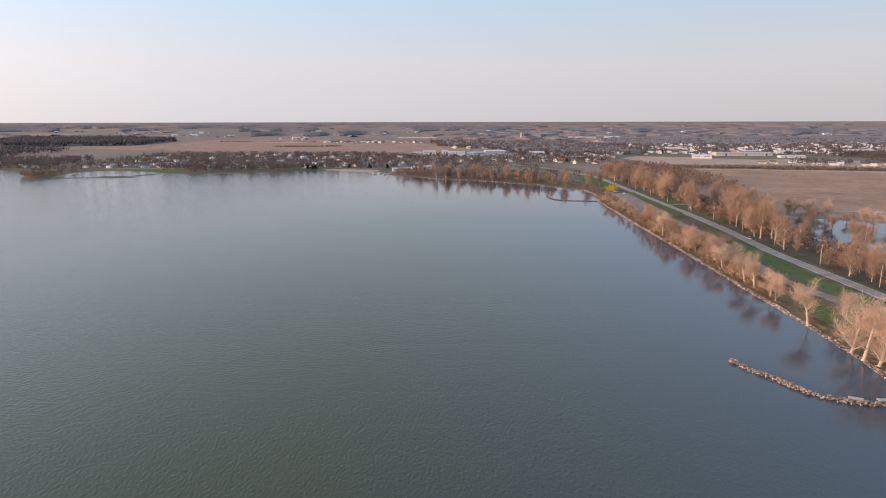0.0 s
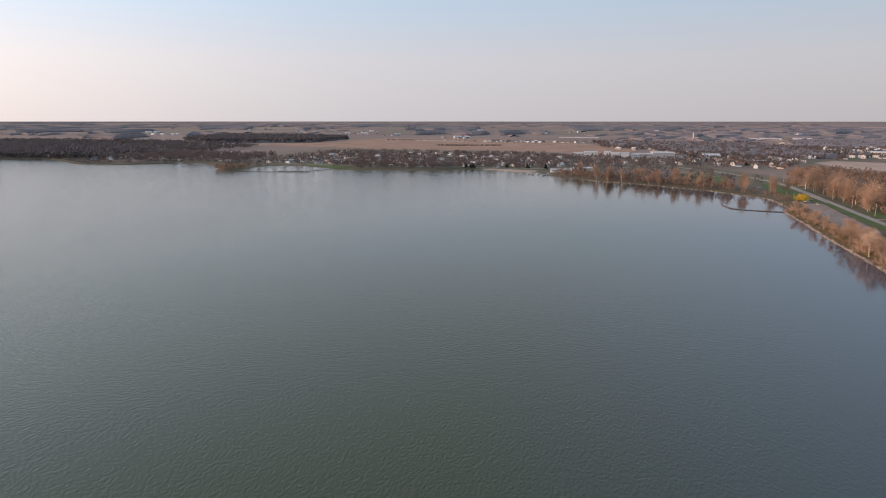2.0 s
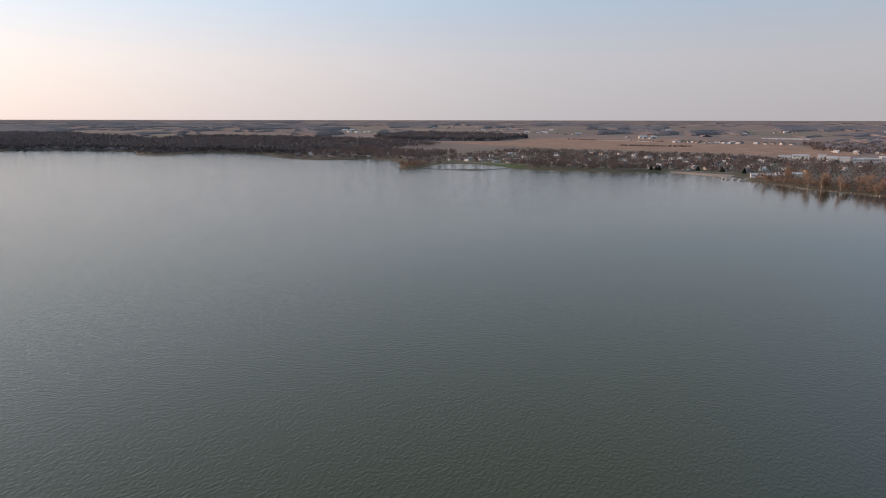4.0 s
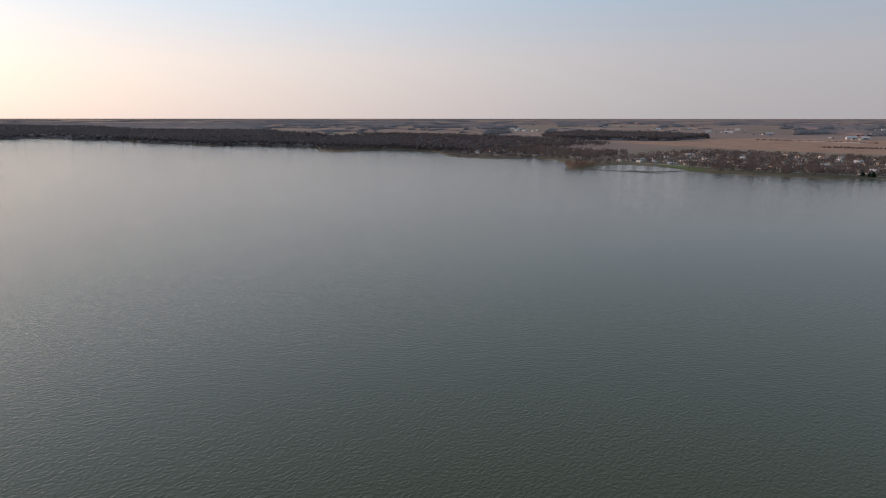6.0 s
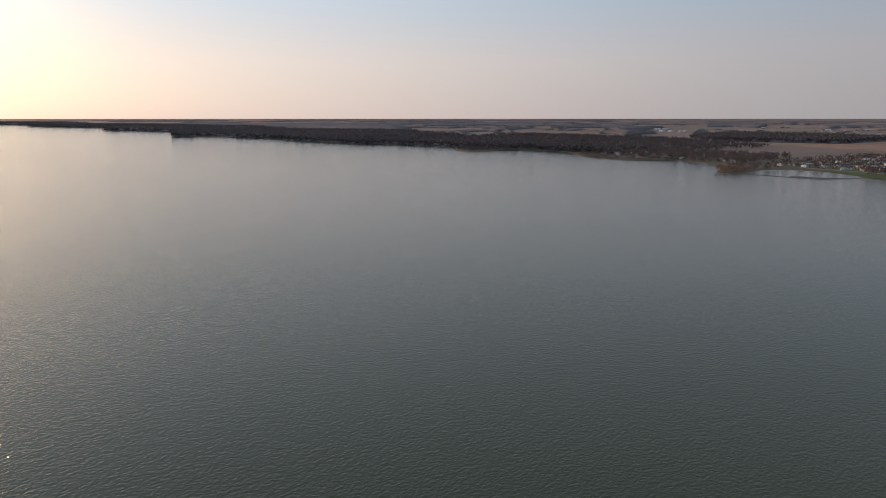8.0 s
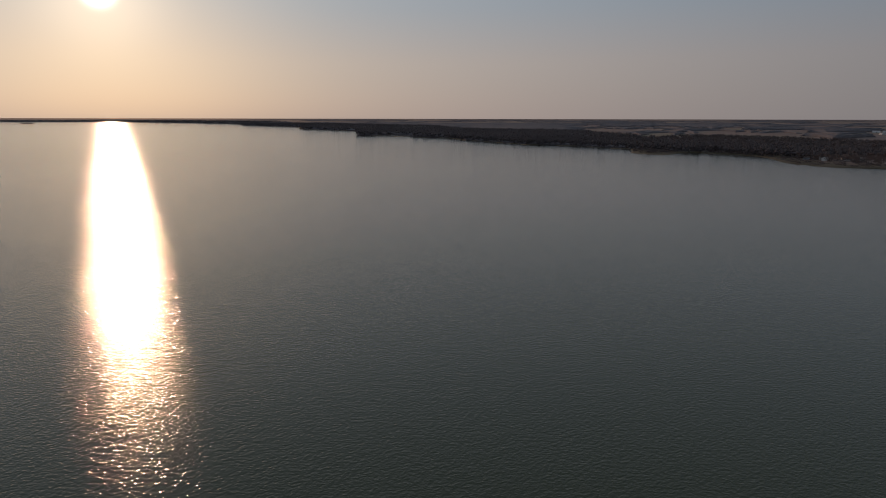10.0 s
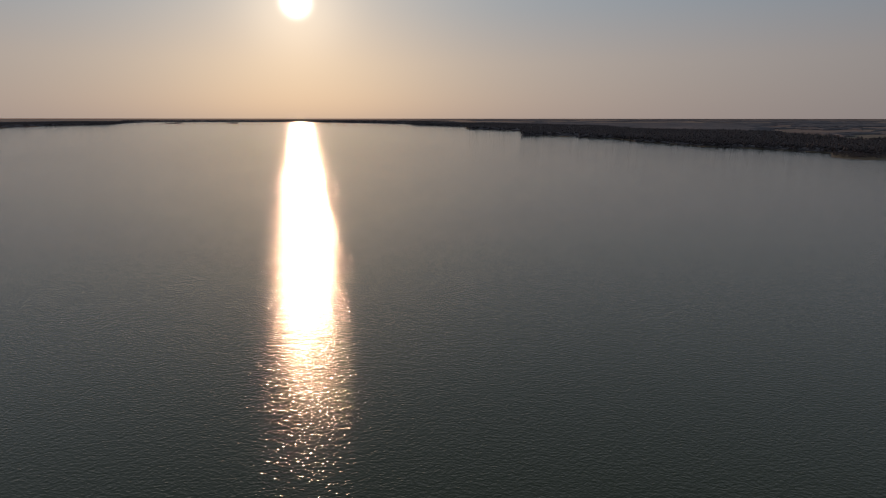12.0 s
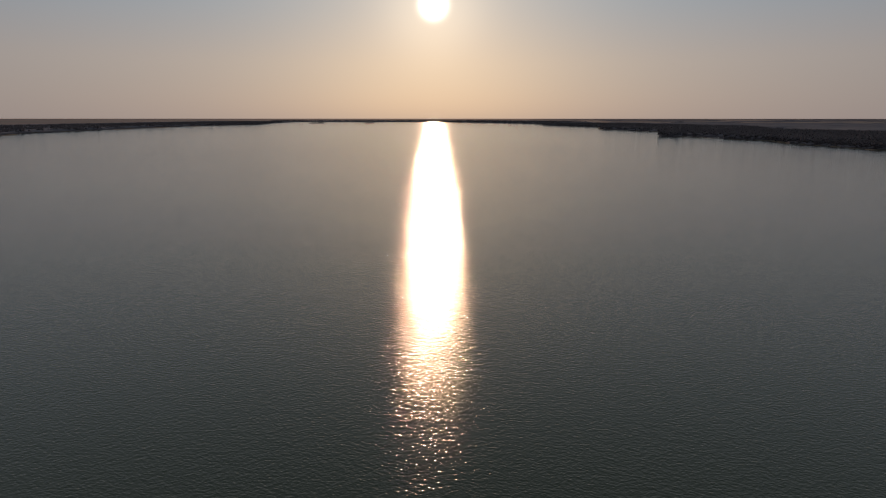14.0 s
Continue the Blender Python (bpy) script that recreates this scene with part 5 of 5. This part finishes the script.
def far_houses():
    """The houses too far to tell apart, in one mesh: walls, thick roofs, doors and windows."""
    slots = list(PAINTS)
    V, F, mats = [], [], []
    for m, (w, d, h, r, wall, roof) in far_spots:
        walls, top = gable(w, d, h, r)
        bits = [(walls, slots.index(wall)), (top, slots.index(roof)), (box(-0.5, -d / 2 - 0.06, 0.1, 0.5, -d / 2 + 0.05, 2.15), slots.index("dark_trim"))]
        for x, y, turned in ((-w * 0.3, -d / 2, False), (w * 0.3, -d / 2, False), (-w / 2, 0, True)):
            a, b = (0.06, 0.75) if turned else (0.75, 0.06)
            bits.append((box(x - a, y - b, 1.0, x + a, y + b, 2.3), len(slots)))
        for (v, f), k in bits:
            F += [tuple(i + len(V) for i in q) for q in f]
            V += [m @ Vector(p) for p in v]
            mats += [k] * len(f)
    me = mesh_of("far_houses", V, F)
    for n in slots:
        me.materials.append(PAINTS[n])
    me.materials.append(GLASS)
    me.polygons.foreach_set("material_index", mats)
    tagged(new("far_houses", me), "small white, cream and grey houses of far streets", "houses", kind="stuff")


def put(kinds, x, y, turn, rng, group, scale=1.0):
    src = rng.choice(kinds)
    m = place(x, y, GROUND + 0.1, turn) @ Matrix.Scale(scale * (0.85 if kinds is not FAR_HOUSES else 1.0), 4)
    if kinds is FAR_HOUSES:
        far_spots.append((m, src))
        return None
    if src not in used:
        used.add(src)
        ob = src
    else:
        ob = copy_thing(src, m)
    ob.matrix_basis = m
    return tagged(ob, group=group)


def settle(kinds, poly, dx, dy, turn, keep, seed, group):
    rng = random.Random(seed)
    xs, ys = [p[0] for p in poly], [p[1] for p in poly]
    x = min(xs)
    while x < max(xs):
        y = min(ys)
        while y < max(ys):
            px, py = x + rng.uniform(-4, 4), y + rng.uniform(-3, 3)
            if rng.random() < keep and inside(np.array(px), np.array(py), poly) and not inside(np.array(px), np.array(py), LAKE) and distance_to(np.array(px), np.array(py), road_line, False) > 14:
                put(kinds, px, py, turn + rng.choice((0, 0, 90, 180)) + rng.uniform(-5, 5), rng, group)
            y += dy
        x += dx


settle(CABINS, [(-560, 935), (-440, 930), (-400, 960), (-420, 1130), (-580, 1110)], 20, 14, -38, 0.75, 1, "mobile homes by the basin")
settle(CABINS + HOUSES[:1], [(-420, 940), (-240, 935), (-240, 1080), (-400, 1130)], 21, 18, -30, 0.7, 2, "homes along the town shore")
settle(HOUSES, [(-240, 945), (-100, 945), (20, 1010), (60, 1180), (-80, 1200), (-220, 1110)], 24, 21, -25, 0.75, 3, "houses in the town")
settle(FAR_HOUSES, [(-560, 1130), (-90, 1100), (-60, 1190), (-130, 1270), (-560, 1290)], 26, 24, -32, 0.55, 16, "houses in the town's back streets")
settle(HOUSES, [(60, 1090), (250, 1000), (340, 1230), (290, 1300), (150, 1260)], 26, 24, -28, 0.75, 4, "houses behind the park")
settle(FAR_HOUSES, [(-400, 2035), (-205, 2035), (-205, 2110), (-400, 2120)], 13, 19, -30, 0.85, 5, "houses of a far estate")
settle(FAR_HOUSES, [(-200, 2040), (-40, 2035), (-40, 2090), (-200, 2110)], 24, 28, -30, 0.6, 15, "houses of a far estate")
settle(FAR_HOUSES, [(440, 1330), (1200, 1190), (1900, 1200), (1800, 1950), (560, 2000)], 26, 31, -30, 0.72, 6, "houses of the outer town")
settle(FAR_HOUSES, [(160, 1300), (420, 1280), (520, 1420), (470, 1640), (260, 1600), (130, 1400)], 29, 27, -28, 0.7, 17, "houses among the woods")
settle(FAR_HOUSES, [(420, 2000), (1500, 1900), (2100, 2100), (1500, 2700), (620, 2500)], 50, 46, -30, 0.45, 18, "houses of the far suburbs")
settle(CABINS, [(500, 1010), (720, 915), (770, 960), (560, 1065)], 19, 15, -33, 0.42, 19, "small white homes beyond the field")
settle(HOUSES, [(560, 990), (720, 930), (760, 1000), (600, 1080)], 34, 26, -35, 0.5, 7, "houses beyond the field")
settle(FAR_HOUSES, [(-20, 1560), (180, 1500), (220, 1700), (0, 1800)], 40, 40, -30, 0.5, 8, "houses on the wooded rise")
settle(HOUSES, [(-1010, 930), (-900, 910), (-740, 960), (-760, 1040), (-1000, 1020)], 34, 30, 20, 0.35, 9, "houses along the west shore")


def hall(x, y, turn, w, d, h, wall, roof, label, category="building", rise=1.2, bands=6):
    """A long low commercial building: walls, roof, doors and a row of windows."""
    walls, top = gable(w, d, h, rise, 0.4)
    root = new("hall")
    tagged(root, label, category)
    part("wall", mesh_of("wall", *walls, PAINTS[wall]), root)
    part("roof", mesh_of("roof", *top, PAINTS[roof]), root)
    win = mesh_of("window", *box(-w / bands * 0.3, -0.08, 0, w / bands * 0.3, 0.06, h * 0.13), GLASS)
    dock = mesh_of("loading_door", *box(-1.8, -0.08, 0, 1.8, 0.06, min(4, h * 0.6)), PAINTS["dark_trim"])
    for i in range(bands):
        u = w * ((i + 0.5) / bands - 0.5)
        if h < 8:
            part("window", win, root, m=pose(u, -d / 2, h * 0.62))
        if i % 5 == 2 and h < 7.5:
            part("loading_door", dock, root, m=pose(u, -d / 2, 0.1))
    root.matrix_basis = place(x, y, GROUND + 0.1, turn)
    return root


# the white works behind the cove, in three steps of height
hall(66, 1276, 3, 25, 34, 7.0, "metal_grey", "pale_metal", "low grey-white wing of a metal works", "factory", 0.8)
hall(98, 1280, 3, 40, 40, 10.0, "metal_grey", "white_siding", "tall white metal factory hall with a pale roof", "factory", 1.0, 8)
hall(130, 1276, 3, 20, 30, 5.5, "metal_grey", "grey_shingle", "small low annex of a metal works", "factory", 0.8, 3)
for x, y, w, h in ((10, 1236, 15, 9), (27, 1236, 15, 9), (46, 1240, 13, 7.5), (-38, 1318, 26, 7), (-5, 1310, 12, 8), (-62, 1285, 20, 6)):
    hall(x, y, 4, w, 14, h, "white_siding", "pale_metal", "white three-storey apartment house with balconies" if h == 9 else "white flat-roofed town building", "apartment house", 1.5, 4)
hall(184, 1270, 8, 30, 18, 6, "white_siding", "pale_metal", "white church hall beside bare trees", "church hall", 3)
hall(225, 1262, 8, 24, 16, 5, "cream_siding", "brown_shingle", "long cream shop building", "shop", 2)
hall(236, 1140, 8, 30, 14, 4.5, "red_brick", "pale_metal", "brick shop with a pale roof", "shop", 1)
hall(484, 1176, -20, 34, 36, 6, "white_siding", "pale_metal", "bright white warehouse beside the stubble field", "warehouse", 1.0, 2)
hall(600, 1262, -4, 110, 30, 6, "cream_siding", "pale_metal", "very long low cream warehouse", "warehouse", 1.0, 14)
hall(660, 1186, -6, 46, 16, 3.4, "white_siding", "pale_metal", "long low white storage shed", "warehouse", 1.0, 12)
hall(730, 1330, -12, 50, 30, 6, "white_siding", "pale_metal", "large white factory with a flat roof", "warehouse", 1.0, 8)
hall(640, 1330, 10, 50, 30, 6, "orange_steel", "pale_metal", "rust-orange trimmed store building", "warehouse", 1.0)
hall(540, 1480, -15, 36, 20, 7, "white_siding", "pale_metal", "white far commercial building", "warehouse", 1.0)
hall(900, 1350, -15, 46, 26, 7, "white_siding", "pale_metal", "wide white commercial building among houses", "warehouse", 1.0)
hall(-576, 2116, -10.8, 200, 8, 1.6, "white_siding", "pale_metal", "long low white shed in a bare field", "shed", 0.4, 18)
hall(-125, 2660, -2, 160, 16, 2.6, "white_siding", "pale_metal", "very long low white barn on the plain", "barn", 1.0, 20)
hall(360, 2080, -10, 60, 30, 6, "white_siding", "pale_metal", "white commercial halls beyond the wood", "warehouse", 1.0, 10)
hall(560, 2560, -10, 110, 30, 6, "white_siding", "pale_metal", "large far white warehouses", "warehouse", 1.0, 14)
hall(700, 2620, -10, 60, 30, 6, "white_siding", "pale_metal", "far white warehouse block", "warehouse", 1.0, 8)
farm_rng = random.Random(12)
for x, y in ((-1817, 3859), (-1356, 3086), (-1254, 3079), (-989, 2842), (-599, 2465), (-560, 2470), (-1856, 3529), (-2604, 4127), (-330, 3261), (-181, 3893), (-2590, 3049), (-2540, 3060), (-1500, 3800), (900, 3400), (1500, 3900), (-900, 4400), (300, 4300), (1900, 3100)):
    k = farm_rng.uniform(20, 38)
    hall(x, y, farm_rng.uniform(0, 40), k, k * 0.45, 7, farm_rng.choice(("white_siding", "white_siding", "grey_siding")), "pale_metal", "white farm barn with a pale metal roof on the plain", "barn", 3.5, 4)
    for _ in range(3):
        put(FAR_HOUSES, x + farm_rng.uniform(-70, 70), y + farm_rng.uniform(-50, 50), farm_rng.uniform(0, 90), farm_rng, "farm houses on the plain")


far_houses()


def tower(x, y):
    root = new("silo_tower")
    tagged(root, "slim white tower rising over the woods", "tower")
    part("shaft", mesh_of("shaft", *tube([Vector((0, 0, -0.5)), Vector((0, 0, 22)), Vector((0, 0, 24))], [2.4, 2.2, 2.2], 12), PAINTS["white_siding"], True), root)
    part("cap", mesh_of("cap", *tube([Vector((0, 0, 23.9)), Vector((0, 0, 25)), Vector((0, 0, 26))], [2.6, 2.0, 0.1], 12), PAINTS["pale_metal"], True), root)
    root.matrix_basis = place(309, 2560, GROUND)


tower(309, 2560)


# ---- marina at the town ----
def dock(x, y, turn, length):
    root = new("dock")
    tagged(root, "grey plank boat dock on posts", "dock", "docks at the marina")
    n = int(length / 1.2)
    board = mesh_of("plank", *box(0, -1.1, 0.62, 1.1, 1.1, 0.72), PAINTS["grey_siding"])
    for i in range(n):
        part("plank", board, root, m=pose(i * 1.2, 0, 0))
    post = mesh_of("post", *tube([Vector((0, 0, -1.3)), Vector((0, 0, 1.3))], [0.13, 0.12], 6), PAINTS["dark_trim"])
    for i in range(0, n + 1, 4):
        for s in (-1.2, 1.2):
            part("post", post, root, m=pose(i * 1.2, s, 0))
    root.matrix_basis = place(x, y, 0, turn)


def boat(x, y, turn):
    root = new("motor_boat")
    tagged(root, "white motor boat moored at the marina", "boat", "boats at the marina")
    V = [(-3, -1.1, 0.9), (-3, 1.1, 0.9), (1.5, 1.1, 1.0), (3.4, 0, 1.15), (1.5, -1.1, 1.0), (-3, -0.8, -0.3), (-3, 0.8, -0.3), (1.2, 0.7, -0.3), (2.6, 0, 0.0), (1.2, -0.7, -0.3)]
    F = [(0, 1, 2, 3, 4), (9, 8, 7, 6, 5), (0, 5, 6, 1), (1, 6, 7, 2), (2, 7, 8, 3), (3, 8, 9, 4), (4, 9, 5, 0)]
    part("hull", mesh_of("hull", V, F, PAINTS["white_siding"]), root)
    part("cabin", mesh_of("cabin", *box(-1.6, -0.8, 0.9, 0.8, 0.8, 1.9), PAINTS["cream_siding"]), root)
    part("windscreen", mesh_of("windscreen", *box(0.8, -0.75, 1.1, 0.9, 0.75, 1.8), GLASS), root)
    root.matrix_basis = place(x, y, 0.05, turn)


dock(-98, 862, -60, 26)
dock(-90, 850, -62, 26)
dock(-110, 858, -65, 20)
for x, y, a in ((-92, 845, 30), (-84, 832, 30), (-99, 838, 28), (-104, 846, 25)):
    boat(x, y, a)
dock(-1190, 905, 250, 30)
dock(-1215, 890, 250, 24)
dock(-1400, 880, 260, 36)
dock(-660, 905, 250, 20)
for x, y, a in ((-1186, 890, 20), (-1205, 880, 30), (-1222, 876, 10), (-1392, 858, 40), (-1412, 862, 10), (-1425, 868, 30), (-1380, 852, 60)):
    boat(x, y, a)
draped("reed_flat", [(-716, 899), (-737, 878), (-772, 843), (-850, 843), (-936, 896), (-1010, 942), (-960, 950), (-860, 905), (-790, 900), (-735, 940)], 0.08, M["reeds"], "flat olive-brown reed grass on a low spit", "reeds", 4.0)
draped("lawn", [(-470, 905), (-430, 888), (-397, 860), (-375, 853), (-380, 880), (-420, 915), (-465, 925)], 0.07, M["meadow"], "green grass beside the basin", "lawn", 4.0)
hall(-1420, 905, -30, 16, 9, 4, "white_siding", "pale_metal", "white boathouse beside a small marina", "boathouse", 1.5, 3)
hall(-1205, 915, -30, 14, 8, 3.5, "white_siding", "pale_metal", "white boat shed beside small docks", "boathouse", 1.2, 3)
hall(-1730, 1895, 35, 110, 10, 2, "white_siding", "pale_metal", "long low pale shed behind the woods", "shed", 0.5, 10)
for x, y, w in ((-2190, 2685, 40), (-2130, 2720, 24), (-2250, 2690, 30), (-2110, 2660, 20)):
    hall(x, y, -30, w, 20, 6, "white_siding", "pale_metal", "white farm buildings on the plain", "barn", 2.5, 4)
house_rng = random.Random(31)
for x, y in ((-873, 985), (-862, 1000), (-740, 953), (-808, 1127), (-655, 955), (-632, 940), (-700, 1010), (-905, 1010), (-800, 985)):
    put(HOUSES[:2], x, y, -35, house_rng, "houses along the west shore")
hall(-58, 876, 12, 40, 9, 3.6, "white_siding", "pale_metal", "long white boat shed at the marina", "boat shed", 1.0, 6)
hall(-38, 905, 12, 30, 10, 4, "cream_siding", "pale_metal", "cream boathouse with a pale roof", "boathouse", 1.2, 4)


def canopy(x, y):
    root = new("canopy")
    tagged(root, "purple-blue canvas canopy at the marina", "canopy")
    part("cover", mesh_of("cover", *joined(([(-6, -4, 3), (6, -4, 3), (6, 4, 3), (-6, 4, 3), (-4, 0, 4.6), (4, 0, 4.6)], [(0, 1, 5, 4), (2, 3, 4, 5), (1, 2, 5), (3, 0, 4), (3, 2, 1, 0)])), PAINTS["purple_canvas"]), root)
    post = mesh_of("post", *tube([Vector((0, 0, -0.2)), Vector((0, 0, 3.0))], [0.1, 0.1], 6), PAINTS["pale_metal"])
    for a in (-5.6, 5.6):
        for b in (-3.6, 3.6):
            part("post", post, root, m=pose(a, b, 0))
    root.matrix_basis = pose(x, y, GROUND, 0, 0, 10)


canopy(-40, 862)


# ---- cars, posts ----
def car_kind(paint, label):
    root = new("car")
    tagged(root, label, "car")
    body = [(-2.2, 0.35), (-2.25, 0.8), (-1.5, 0.95), (1.0, 0.95), (2.15, 0.75), (2.2, 0.35)]
    cab = [(-1.55, 0.94), (-1.15, 1.42), (0.25, 1.45), (0.95, 0.94)]

    def loft(prof, w0, w1):
        n = len(prof)
        V = [(x, -w0 if z < 1.1 else -w1, z) for x, z in prof] + [(x, w0 if z < 1.1 else w1, z) for x, z in prof]
        F = [tuple(range(n))[::-1], tuple(range(n, 2 * n))] + [(i, (i + 1) % n, n + (i + 1) % n, n + i) for i in range(n)]
        return V, F

    part("body", mesh_of("body", *loft(body, 0.88, 0.88), PAINTS[paint]), root)
    part("cabin", mesh_of("cabin", *loft(cab, 0.82, 0.66), GLASS), root)
    part("roof_panel", mesh_of("roof_panel", *box(-1.1, -0.64, 1.44, 0.22, 0.64, 1.50), PAINTS[paint]), root)
    wheel = mesh_of("wheel", *tube([Vector((0, -0.11, 0)), Vector((0, 0.11, 0))], [0.33, 0.33], 12), PAINTS["dark_trim"])
    for a in (-1.35, 1.4):
        for b in (-0.82, 0.82):
            part("wheel", wheel, root, m=pose(a, b, 0.33))
    return root


CARS = [car_kind("white_siding", "white saloon car parked near the lake"), car_kind("grey_siding", "grey saloon car parked near the lake"), car_kind("blue_siding", "blue-grey saloon car parked near the lake")]
car_rng = random.Random(4)


def park(x, y, turn, z=1.4, which=None):
    src = CARS[which if which is not None else car_rng.randrange(3)]
    m = pose(x, y, z, 0, 0, turn)
    if src not in used:
        used.add(src)
        ob = src
    else:
        ob = copy_thing(src, m)
    ob.matrix_basis = m


park(178.8, 357, 86, 1.41, 0)
for x, y, a, w in ((167, 604, 20, 0), (174, 622, 10, 1), (171, 590, 85, 0), (160, 885, 110, 1), (153, 720, 40, 0), (120, 846, 0, 2), (128, 850, 10, 0), (135, 849, 0, 1)):
    park(x, y, a, 1.39, w)
for _ in range(26):
    park(car_rng.uniform(-560, 60), car_rng.uniform(945, 1010), car_rng.uniform(0, 180), 1.36)


def pole(x, y, h=9.5):
    root = new("utility_pole")
    tagged(root, "grey wooden utility pole beside the road", "utility pole", "poles beside the road")
    part("post", mesh_of("post", *tube([Vector((0, 0, -0.5)), Vector((0, 0, h * 0.5)), Vector((0, 0, h))], [0.17, 0.15, 0.12], 8), M["pale_bark"]), root)
    part("crossarm", mesh_of("crossarm", *box(-1.2, -0.06, h - 0.9, 1.2, 0.06, h - 0.75), M["bark"]), root)
    root.matrix_basis = pose(x, y, GROUND)


for y in (250, 292, 338, 384, 432, 480, 530, 580, 632, 686, 742, 800):
    pole(road_x(y) + 8.5, y)


# ---- islands far out ----
def island(x, y, length, turn):
    V, F = [], []
    n = 14
    for i in range(n):
        w = 2 * math.pi * i / n
        for k, z in ((1.0, -0.5), (0.8, 2.2)):
            u, v = math.cos(w) * length / 2 * k, math.sin(w) * length * 0.12 * k
            a, b, c, _ = pull(x + u * math.cos(turn) - v * math.sin(turn), y + u * math.sin(turn) + v * math.cos(turn), z)
            V.append((float(a), float(b), float(c)))
    for i in range(n):
        j = (i + 1) % n
        F.append((2 * i, 2 * j, 2 * j + 1, 2 * i + 1))
    F.append(tuple(2 * i + 1 for i in range(n)))
    ob = new("island", mesh_of("island", V, F, M["soil"]))
    tagged(ob, "low dark islet far out in the lake", "island")
    rng = np.random.default_rng(int(length))
    t = rng.uniform(-0.45, 0.45, 60) * length
    pts = np.stack([x + t * math.cos(turn), y + t * math.sin(turn), np.full(60, 1.5)], -1)
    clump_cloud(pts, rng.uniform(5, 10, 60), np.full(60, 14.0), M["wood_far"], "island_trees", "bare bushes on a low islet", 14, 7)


island(-8600, -3720, 240, 1.95)
island(-8750, -2960, 150, 1.9)

sheet("field_margin", [(316, 880), (427, 884), (599, 822), (900, 692), (905, 722), (600, 852), (427, 912), (316, 910)], 1.40, M["stubble"], "pale stubble margin along a ploughed field", "field")
sheet("field_margin", [(300, 470), (420, 452), (700, 330), (702, 334), (420, 458), (300, 476)], 1.40, M["stubble"], "pale track across a ploughed field", "track")
